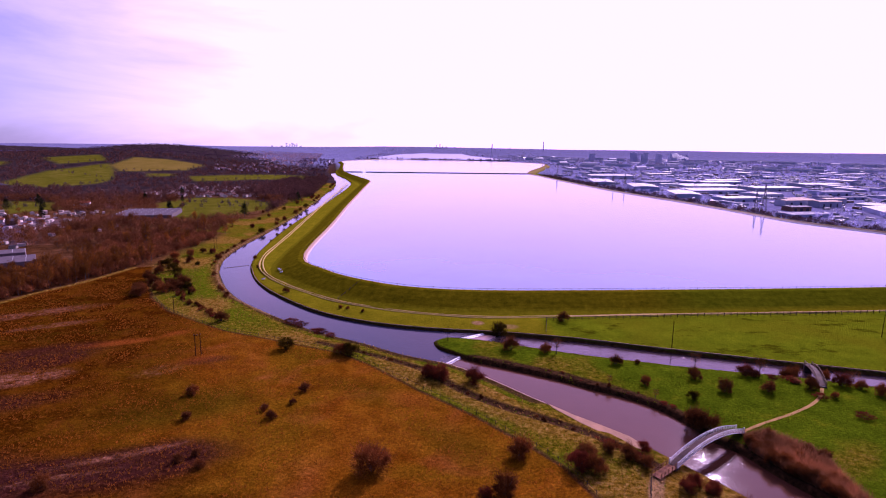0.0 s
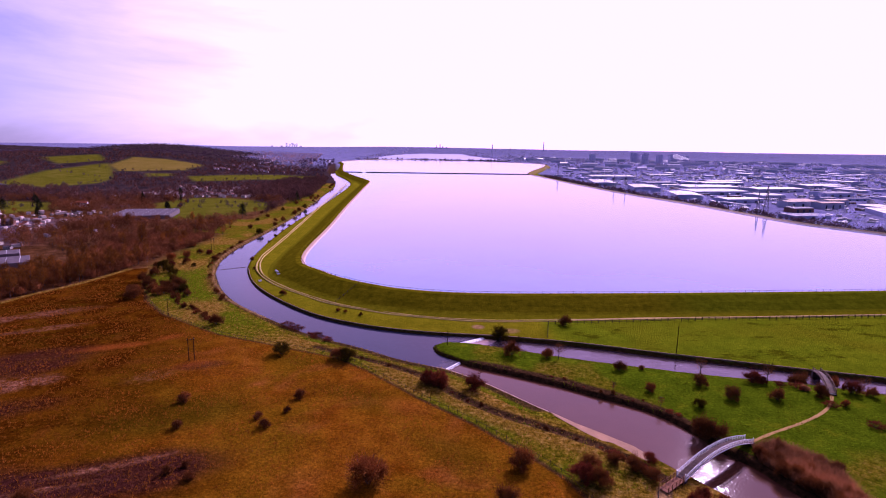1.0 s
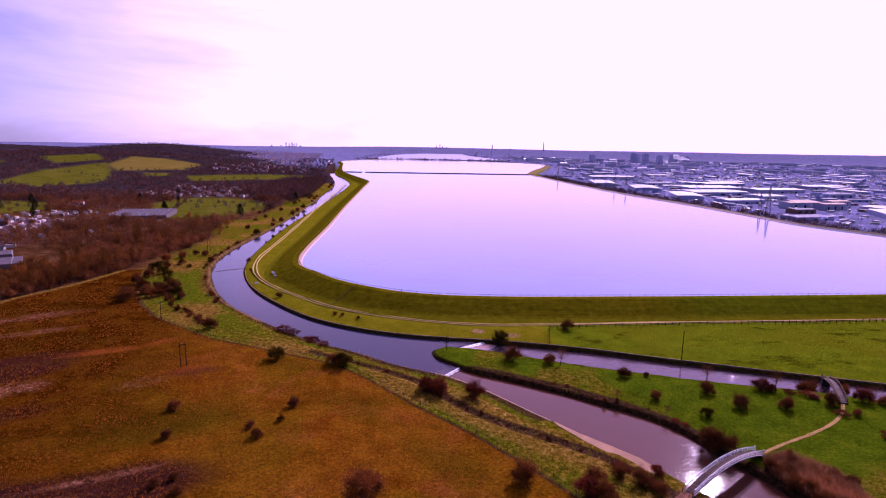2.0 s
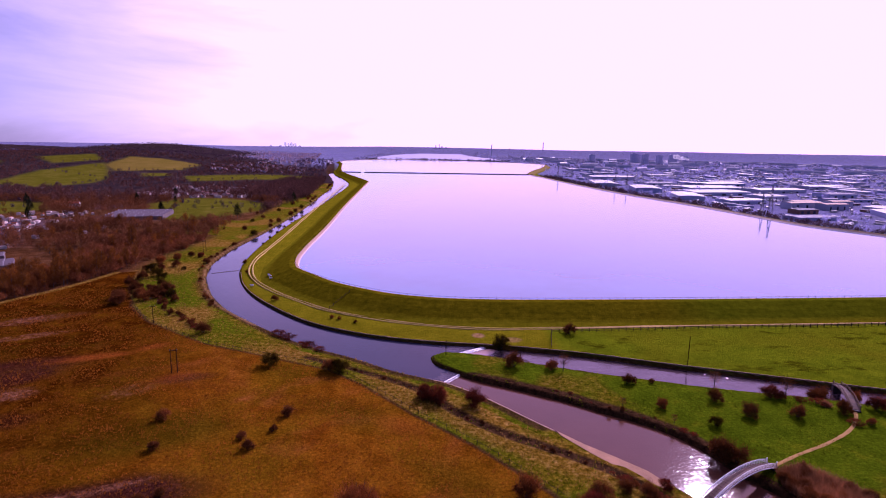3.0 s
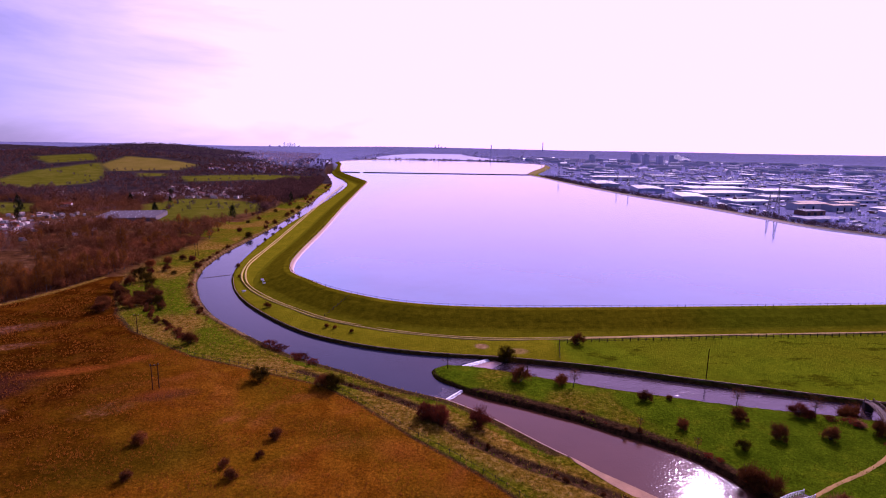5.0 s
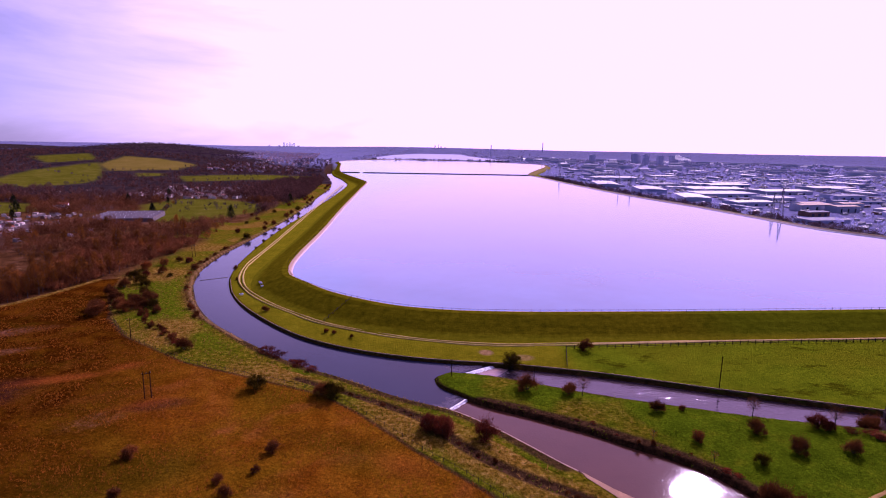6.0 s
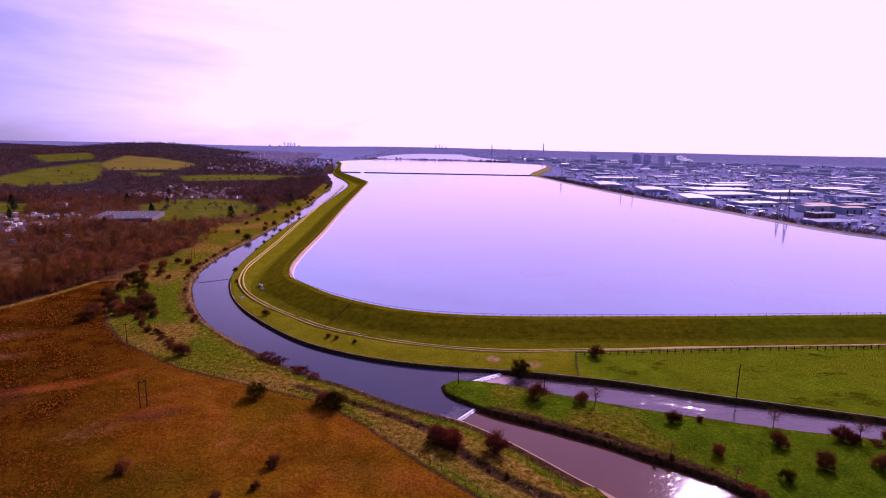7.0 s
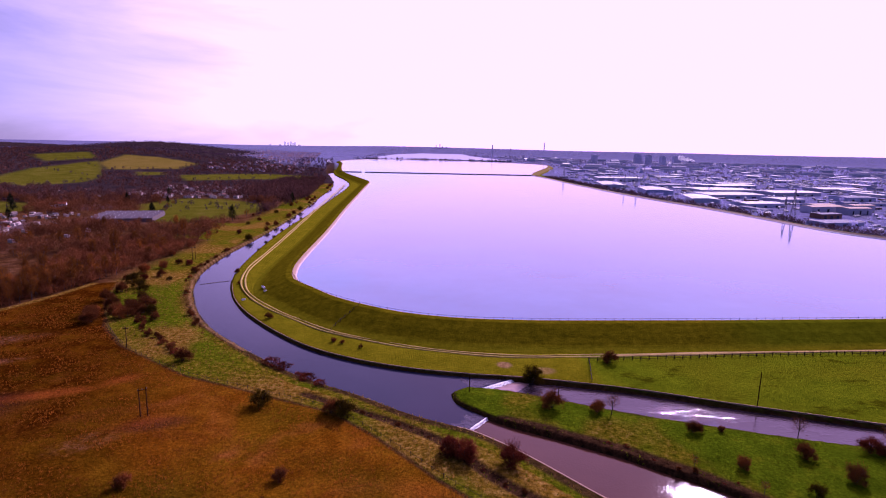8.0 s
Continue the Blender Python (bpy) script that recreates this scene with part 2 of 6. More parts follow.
def twig_material(name, c, spread=0.75, sheer=0.0):
    """Twigs and stems, each its own shade; sheer: how much light a blade lets through."""
    n = Nodes(name)
    col = n.mix(spread, c, n.ramp(n.island(), (0.0, (0.4, 0.38, 0.36)), (0.5, (1.0, 0.95, 0.9)), (1.0, (1.5, 1.35, 1.2))), "MULTIPLY")
    col = n.mix(0.6, col, n.ramp(n.rand(), (0.0, (0.55, 0.5, 0.5)), (0.5, (1.0, 1.0, 1.0)), (1.0, (1.4, 1.25, 1.0))), "MULTIPLY")
    # whole crowns differ in tone as well as single twigs
    col = n.mix(0.7, col, n.ramp(n.noise(0.11, 3, 0.6), (0.36, (0.65, 0.62, 0.66)), (0.5, (1.2, 1.18, 1.2)), (0.64, (2.0, 1.85, 1.7))), "MULTIPLY")
    if sheer:
        lit = n.t.nodes.new("ShaderNodeBsdfTranslucent")
        both = n.t.nodes.new("ShaderNodeMixShader")
        both.inputs[0].default_value = sheer
        n.link(col, lit.inputs[0])
        n.link(n.b.outputs[0], both.inputs[1])
        n.link(lit.outputs[0], both.inputs[2])
        n.link(both.outputs[0], n.t.nodes["Material Output"].inputs[0])
    return n.done(col, 0.95, 0, 0.0)


M_ground = ground_material()
M_bankgrass = grass_bank_material()
M_res = water_material("reservoir_water", (0.05, 0.15, 0.31), 0.08, 0.5, 0.10, 1.58)
# ruffled far water, its base lightened in place of the bright sky it mirrors
M_far_res = water_material("pale_ruffled_water", (0.2, 0.24, 0.4), 0.35, 0.3, 0.3, 1.58)
M_river = water_material("river_water", (0.022, 0.024, 0.046), 0.07, 1.4, 0.35, 1.19)
M_channel = rippled_material("channel_water", (0.085, 0.034, 0.018), (0.11, 0.045, 0.024), 1.9, 0.5, 0.03, 0.055, 1.29)
M_ripple = rippled_material("rippled_channel_water", (0.045, 0.03, 0.034), (0.065, 0.043, 0.046), 1.7, 0.25, 0.11, 0.02, 1.38)
M_riffle = rippled_material("broken_river_water", (0.03, 0.028, 0.045), (0.05, 0.042, 0.06), 2.0, 0.8, 0.22, 0.12, 1.33)
M_foam = foam_material()
M_concrete = plain("pale_concrete", (0.38, 0.23, 0.14), 0.85, scale=0.3)
# glossy wet concrete, made paler to carry the glint at the waterline
M_glint_edge = plain("wet_glint_concrete", (0.5, 0.36, 0.28), 0.22, scale=0.3, spec=0.6)
M_stone = plain("dark_wet_stone", (0.05, 0.04, 0.036), 0.8, scale=0.5)
M_road = plain("packed_gravel", (0.43, 0.29, 0.09), 0.95, vary=0.4, scale=0.3, fine=2.5, spec=0.05)
M_track = plain("rutted_gravel", (0.44, 0.31, 0.06), 0.95, vary=0.35, scale=0.35, fine=3)
M_white = plain("white_painted_steel", (0.85, 0.84, 0.83), 0.45, vary=0.1)
M_deck = plain("weathered_deck_boards", (0.12, 0.075, 0.055), 0.85, by="object")
M_timber = plain("weathered_timber", (0.22, 0.14, 0.085), 0.9)
M_fence = plain("grey_brown_fence_timber", (0.065, 0.045, 0.03), 0.9)
M_post = plain("creosoted_pole", (0.05, 0.024, 0.012), 0.95, spec=0.05)
M_steel = plain("galvanised_steel", (0.2, 0.2, 0.21), 0.55, 0.4)
M_rust_leaf = twig_material("bare_brown_twigs", (0.2, 0.082, 0.022), 0.75, 0.15)
M_warm = twig_material("warm_brown_twigs", (0.21, 0.088, 0.016), 0.75, 0.15)
M_plum = twig_material("plum_red_twigs", (0.17, 0.042, 0.02), 0.75, 0.15)
M_olive = twig_material("budding_green_twigs", (0.085, 0.06, 0.006), 0.75, 0.15)
M_pale = twig_material("pale_dry_reed_stems", (0.25, 0.125, 0.06), 0.9, 0.3)
M_thorn = twig_material("brown_thorn_twigs", (0.17, 0.065, 0.018), 0.75, 0.15)
M_ever = twig_material("dark_evergreen_needles", (0.03, 0.04, 0.018))
# this and the violet-brown wood carry the violet tone of distance in their colour
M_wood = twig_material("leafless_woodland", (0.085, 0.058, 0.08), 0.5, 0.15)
# distance haze is put into these trees as blue, light, sheer twigs
M_far_twig = twig_material("haze_blue_twigs", (0.29, 0.31, 0.55), 0.3, 0.6)
M_scrub = twig_material("brown_scrub_twigs", (0.17, 0.07, 0.028), 0.65, 0.2)
M_violet_wood = twig_material("violet_brown_bare_trees", (0.12, 0.062, 0.05), 0.6, 0.15)
M_bark = plain("tree_bark", (0.09, 0.07, 0.055), 0.95, fine=9)
M_brick = plain("red_brown_brick", (0.27, 0.14, 0.1), 0.9, by="object")
M_render_wall = plain("cream_render", (0.8, 0.72, 0.62), 0.85, by="object", vary=0.1)
M_tile = plain("clay_roof_tiles", (0.32, 0.1, 0.05), 0.9, by="object", spec=0.05)
M_slate = plain("grey_slate", (0.17, 0.14, 0.15), 0.8, by="object", spec=0.1)
M_roof_white = plain("white_sheet_roof", (0.58, 0.56, 0.6), 0.7, vary=0.2, scale=0.08, by="object", spec=0.25)
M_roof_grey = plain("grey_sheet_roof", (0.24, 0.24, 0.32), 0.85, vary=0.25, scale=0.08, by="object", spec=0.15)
M_roof_tan = plain("rusting_tan_roof", (0.36, 0.2, 0.11), 0.7, vary=0.25, scale=0.08)
# the blue that skylight gives shaded walls is put into both cladding colours
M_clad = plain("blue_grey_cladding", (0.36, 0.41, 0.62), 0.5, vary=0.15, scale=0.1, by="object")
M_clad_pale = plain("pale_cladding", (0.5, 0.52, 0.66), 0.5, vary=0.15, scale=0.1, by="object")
M_glass = plain("dark_window_glass", (0.03, 0.035, 0.05), 0.12, vary=0.1, spec=0.6)
M_glasshouse = plain("glasshouse_panes", (0.17, 0.135, 0.14), 0.5, vary=0.35, spec=0.15)
# concrete colour lightened and blued for distance haze
M_tower = plain("hazed_panel_concrete", (0.6, 0.6, 0.75), 0.8, by="object")


def steam_material():
    n = Nodes("white_steam")
    lit = n.t.nodes.new("ShaderNodeBsdfTranslucent")
    lit.inputs[0].default_value = (0.95, 0.95, 0.95, 1)
    both = n.t.nodes.new("ShaderNodeMixShader")
    both.inputs[0].default_value = 0.6
    n.link(n.b.outputs[0], both.inputs[1])
    n.link(lit.outputs[0], both.inputs[2])
    n.link(both.outputs[0], n.t.nodes["Material Output"].inputs[0])
    return n.done(n.ramp(n.noise(0.2, 4), (0.3, (0.85, 0.85, 0.85)), (0.7, (0.95, 0.95, 0.95))), 1.0, 0, 0.0)


M_steam = steam_material()


def tower_haze_material():
    """Skyline towers paled by distance haze, put in as part-transparent surfaces."""
    n = Nodes("haze_paled_tower")
    clear = n.t.nodes.new("ShaderNodeBsdfTransparent")
    both = n.t.nodes.new("ShaderNodeMixShader")
    both.inputs[0].default_value = 0.75
    n.link(n.b.outputs[0], both.inputs[1])
    n.link(clear.outputs[0], both.inputs[2])
    n.link(both.outputs[0], n.t.nodes["Material Output"].inputs[0])
    return n.done((0.75, 0.74, 0.8), 0.3, 0, 0.5)


M_tower_haze = tower_haze_material()


# ---- building helpers ----
def mesh_object(name, bm, material, parent=None, label=""):
    me = bpy.data.meshes.new(name)
    bm.to_mesh(me)
    bm.free()
    return link_mesh(name, me, material, parent, label)


def link_mesh(name, me, material, parent=None, label=""):
    if material and not me.materials:
        me.materials.append(material)
    ob = new(name, me)
    ob.parent = parent
    if label:
        ob["label"] = label
    return ob


def part(name, bm, material, parent, label=""):
    return mesh_object(name, bm, material, parent, label)


def thing(name, m, label, category, group="", kind=""):
    ob = new(name)
    ob.empty_display_size = 0.3
    ob.matrix_world = m
    return tagged(ob, label, category, group, kind)


def box(bm, x0, y0, z0, x1, y1, z1, m=None, bevel=0.0):
    r = bmesh.ops.create_cube(bm, size=1, matrix=Matrix.Translation(((x0 + x1) / 2, (y0 + y1) / 2, (z0 + z1) / 2)) @ Matrix.Diagonal((x1 - x0, y1 - y0, z1 - z0, 1)))
    if bevel:
        es = list({e for v in r["verts"] for e in v.link_edges})
        vs = bmesh.ops.bevel(bm, geom=es, offset=bevel, segments=1, affect="EDGES")["verts"]
    else:
        vs = r["verts"]
    if m is not None:
        bmesh.ops.transform(bm, matrix=m, verts=vs)
    return vs


def beam(bm, a, b, r0, r1=None, sides=6):
    """A tapered round bar from a to b."""
    a, b = Vector(a), Vector(b)
    r1 = r0 if r1 is None else r1
    z = (b - a).normalized()
    x = z.orthogonal().normalized()
    y = z.cross(x)
    rings = []
    for c, r in ((a, r0), (b, r1)):
        rings.append([bm.verts.new(c + (x * math.cos(k * math.tau / sides) + y * math.sin(k * math.tau / sides)) * r) for k in range(sides)])
    for k in range(sides):
        bm.faces.new((rings[0][k], rings[0][(k + 1) % sides], rings[1][(k + 1) % sides], rings[1][k]))
    bm.faces.new(rings[0][::-1])
    bm.faces.new(rings[1])


def tube(bm, pts, r, sides=6):
    """One bent round bar through all the points."""
    pts = [Vector(p) for p in pts]
    rings = []
    for i, p in enumerate(pts):
        z = (pts[min(i + 1, len(pts) - 1)] - pts[max(i - 1, 0)]).normalized()
        x = z.cross(Vector((0, 0, 1))).normalized()
        y = x.cross(z)
        rr_ = r[i] if isinstance(r, (list, tuple)) else r
        rings.append([bm.verts.new(p + (x * math.cos(k * math.tau / sides) + y * math.sin(k * math.tau / sides)) * rr_) for k in range(sides)])
    for a, b in zip(rings, rings[1:]):
        for k in range(sides):
            bm.faces.new((a[k], a[(k + 1) % sides], b[(k + 1) % sides], b[k]))
    bm.faces.new(rings[0][::-1])
    bm.faces.new(rings[-1])
    bmesh.ops.recalc_face_normals(bm, faces=bm.faces)


def spline(pts, step, closed=False):
    """Catmull-Rom through the plan's points, resampled at about step metres."""
    p = [np.array(q, float) for q in pts]
    n = len(p)
    out = []
    for i in range(n if closed else n - 1):
        if closed:
            a, b, c, d = p[i - 1], p[i], p[(i + 1) % n], p[(i + 2) % n]
        else:
            a, b, c, d = p[max(i - 1, 0)], p[i], p[i + 1], p[min(i + 2, n - 1)]
        k = max(1, int(np.linalg.norm(c - b) / (step * max(1.0, min(b[1], c[1]) / 200))))
        # centripetal spacing keeps sharp corners from overshooting
        t0, t1 = 0.0, max(np.linalg.norm(b - a), 1e-6) ** 0.5
        t2 = t1 + max(np.linalg.norm(c - b), 1e-6) ** 0.5
        t3 = t2 + max(np.linalg.norm(d - c), 1e-6) ** 0.5
        if t1 < 0.01:
            a, t0 = b - (c - b), t1 - (t2 - t1)
        if t3 - t2 < 0.01:
            d, t3 = c + (c - b), t2 + (t2 - t1)
        for j in range(k):
            t = t1 + (t2 - t1) * j / k
            a1 = (t1 - t) / (t1 - t0) * a + (t - t0) / (t1 - t0) * b
            a2 = (t2 - t) / (t2 - t1) * b + (t - t1) / (t2 - t1) * c
            a3 = (t3 - t) / (t3 - t2) * c + (t - t2) / (t3 - t2) * d
            b1 = (t2 - t) / (t2 - t0) * a1 + (t - t0) / (t2 - t0) * a2
            b2 = (t3 - t) / (t3 - t1) * a2 + (t - t1) / (t3 - t1) * a3
            out.append((t2 - t) / (t2 - t1) * b1 + (t - t1) / (t2 - t1) * b2)
    if not closed:
        out.append(p[-1])
    return np.array(out)


def inside(px, py, poly):
    r = np.zeros(px.shape, bool)
    for (x0, y0), (x1, y1) in zip(poly, np.roll(poly, -1, 0)):
        if y0 != y1:
            r ^= ((y0 > py) != (y1 > py)) & (px < (x1 - x0) * (py - y0) / (y1 - y0) + x0)
    return r


def gap(px, py, line, closed=False):
    """Distance of the points from a line of segments."""
    best = np.full(px.shape, 1e9)
    q = np.roll(line, -1, 0) if closed else line[1:]
    for (x0, y0), (x1, y1) in zip(line, q):
        dx, dy = x1 - x0, y1 - y0
        l2 = dx * dx + dy * dy
        if l2 < 1e-9:
            continue
        u = np.clip(((px - x0) * dx + (py - y0) * dy) / l2, 0, 1)
        best = np.minimum(best, (px - x0 - u * dx) ** 2 + (py - y0 - u * dy) ** 2)
    return np.sqrt(best)


def smooth(a, b, v):
    u = np.clip((v - a) / (b - a), 0, 1)
    return u * u * (3 - 2 * u)


def wave(x, y, s, seed):
    """Cheap rolling noise in -1..1 for plans and heights."""
    rs = np.random.RandomState(seed)
    r = 0
    for k in range(5):
        a, f, p = rs.rand() * math.tau, s * (1.7 ** k), rs.rand() * math.tau
        r = r + np.sin((x * math.cos(a) + y * math.sin(a)) * f + p + 1.3 * np.sin((x * math.sin(a) - y * math.cos(a)) * f * 0.7 + p)) * 0.6 ** k
    return r / 2.3


# ---- the plan ----
RIVER_WEST = [(-420, 2500), (-351, 2148), (-238, 1450), (-172, 1131), (-146, 977), (-130, 748), (-121, 566), (-120, 455), (-121, 381), (-117, 340), (-109, 310), (-97, 282), (-82, 256), (-61, 232), (-39, 211), (-20, 198), (-4, 186), (9, 179), (19, 170), (33, 153), (44, 141), (52, 132), (58, 123), (62, 117), (67, 109), (73, 98), (84, 60), (90, -30)]
ISLAND_SOUTH = [(130, -30), (104, 60), (87, 98), (82, 109), (78.5, 117), (76, 125), (72, 131), (69.5, 140), (64, 150), (57, 156.5), (50, 161.5), (44, 166.5), (37, 171), (29, 176), (18, 182.5), (11, 188.5), (6, 194), (5, 200)]
ISLAND_NORTH = [(10, 204), (22, 201.5), (38, 194.5), (55, 187), (72, 181), (91, 174.5), (105, 171), (117, 168), (138, 160), (200, 138), (330, 95)]
TOE_BANK = [(330, 111), (210, 149), (146.3, 170), (122.3, 178), (99.3, 186), (79.3, 193), (61.3, 200), (41.2, 205.8), (25, 209.3), (13, 211), (-5, 215), (-23, 222), (-43, 235), (-70, 266), (-85, 291), (-96, 320), (-102, 347), (-107, 392), (-112, 481), (-113, 617), (-116, 792), (-126, 1009), (-158, 1172), (-226, 1516), (-329, 2158), (-390, 2500)]
CREST_WEST = [(-180, 1316), (-150, 1200), (-96, 1010), (-92, 991), (-86, 822), (-79, 590), (-73, 440), (-71, 352), (-69, 325), (-64, 303), (-53, 288), (-39, 271), (-24, 259), (-11, 251), (2, 246.5), (14, 244)]
CREST_REST = [(39, 242.5), (64, 243), (115, 245), (169, 248), (216, 251), (300, 258), (352, 285), (378, 340), (380, 405), (362, 447), (340, 494), (331, 570), (318, 673), (294, 800), (272, 1030), (262, 1237), (256, 1330), (456, 2150), (359, 2324), (133, 2470), (-116, 2500), (-290, 2161), (-255, 1855)]
MEADOW = [(-420, 110), (-260, 195), (-180, 240), (-172, 262), (-163, 283), (-156, 314), (-148, 318), (-137, 288), (-118, 252), (-102, 232), (-73, 209), (-52, 199), (-26, 186), (-14, 174), (0, 157), (15, 141), (26, 127), (32, 118), (37, 104), (44, 70), (40, -60), (-420, -60)]
TRACK = [(-131, 1010), (-119, 780), (-107, 560), (-99, 420), (-95, 345), (-89, 318), (-79, 295.5), (-68, 280), (-52, 262.5), (-36, 248), (-11, 234.5), (8.5, 228), (28, 225), (56, 226), (109, 230), (160, 233), (204, 236), (290, 243)]
FOOTPATH = [(46, 100), (48, 108), (50.8, 114)]
FOOTPATH_EAST = [(80.5, 133), (88, 137), (99, 142), (109, 148), (115, 153.5), (118.5, 158)]
DITCH = [(-35, 197), (-17, 186), (-4, 177), (5, 168), (10, 160), (17, 152), (24, 146), (37, 137), (46, 129), (52, 119)]
GIRT = [(-244, 2561), (-200, 3200), (-169, 3683), (65, 4620), (317, 4620), (306, 3648), (403, 2608)]

WATER = np.vstack([spline(RIVER_WEST, 3), spline(ISLAND_SOUTH, 3), spline(ISLAND_NORTH, 3), spline(TOE_BANK, 3)])
CREST = spline(CREST_WEST + CREST_REST, 5, True)
track_line, ditch_line = spline(TRACK, 4), spline(DITCH, 3)


FIELDS = [
    [(-640, 880), (-700, 1083), (-664, 1238), (-596, 1128), (-522, 980), (-510, 900), (-540, 830)],
    [(-840, 1290), (-760, 1375), (-690, 1275), (-741, 1190)],
    [(-440, 1085), (-337, 1191), (-225, 1199), (-193, 1090), (-305, 1058), (-388, 982)],
    [(-387, 534), (-474, 654), (-408, 644), (-369, 581)],
    [(-240, 520), (-292, 645), (-280, 711), (-234, 717), (-171, 661), (-157, 605), (-175, 555), (-203, 522)],
    [(-499, 1050), (-524, 1107), (-479, 1122), (-461, 1080)],
    [(-905, 1130), (-930, 1230), (-850, 1210), (-820, 1120)],
]
HILL_FIELD = [(-584, 1120), (-651, 1213), (-676, 1363), (-592, 1375), (-500, 1330), (-490, 1199)]


def hills(x, y):
    """The wooded ridge to the west, the field hill before it, and an outer rise that lifts the land's edge to the
    camera's horizon.
    """
    h = 52 * np.exp(-(((x + 1120) / 330) ** 2) - (((y - 2500) / 480) ** 2)) + 16 * np.exp(-(((x + 2000) / 700) ** 2) - (((y - 2500) / 600) ** 2))
    h = h + 38 * np.exp(-(((x + 760) / 330) ** 2) - (((y - 1560) / 420) ** 2))
    h = h + 27 * np.exp(-(((x + 1400) / 480) ** 2) - (((y - 1500) / 480) ** 2))
    r = np.hypot(x, y)
    west = smooth(-200, -1200, x)
    far = smooth(4250 - 700 * west, 4850, r) * (50 - 9 * west + 4 * wave(x, y, 0.002, 4))
    return np.maximum(h, 0) * smooth(500, 1100, r) + far


def ground_height(x, y, d=None):
    """Height of the land; d is the distance from the water's edge, negative in the water."""
    if d is None:
        d = gap(x, y, WATER, True) * np.where(inside(x, y, WATER), -1, 1)
    top = 1.5 + 0.16 * wave(x, y, 0.05, 1) + 0.07 * wave(x, y, 0.3, 2)
    top = top * (0.62 + 0.38 * smooth(1.0, 12.0, d))
    z = top * smooth(-0.4, 1.1, d) - 1.9 * smooth(1.0, -1.6, d)
    dd = gap(x, y, ditch_line)
    z = z - 0.4 * smooth(2.2, 0.3, dd) * (d > 2)
    return z + hills(x, y)


W_A, W_B = WATER, np.roll(WATER, -1, 0)


def edge_gap(p, a, b):
    d = b - a
    u = np.clip(((p - a) * d).sum(1) / np.maximum((d * d).sum(1), 1e-9), 0, 1)
    return float(np.sqrt((((p - a) - d * u[:, None]) ** 2).sum(1).min()))


def inside_one(x, y):
    k = (W_A[:, 1] > y) != (W_B[:, 1] > y)
    a, b = W_A[k], W_B[k]
    return bool((x < (b[:, 0] - a[:, 0]) * (y - a[:, 1]) / (b[:, 1] - a[:, 1]) + a[:, 0]).sum() % 2)


def top_at(x, y):
    """Height of the land at one place."""
    p = np.array([x, y], float)
    d = edge_gap(p, W_A, W_B)
    if inside_one(x, y):
        d = -d
    px, py = np.array([float(x)]), np.array([float(y)])
    return float(ground_height(px, py, np.array([d]))[0])


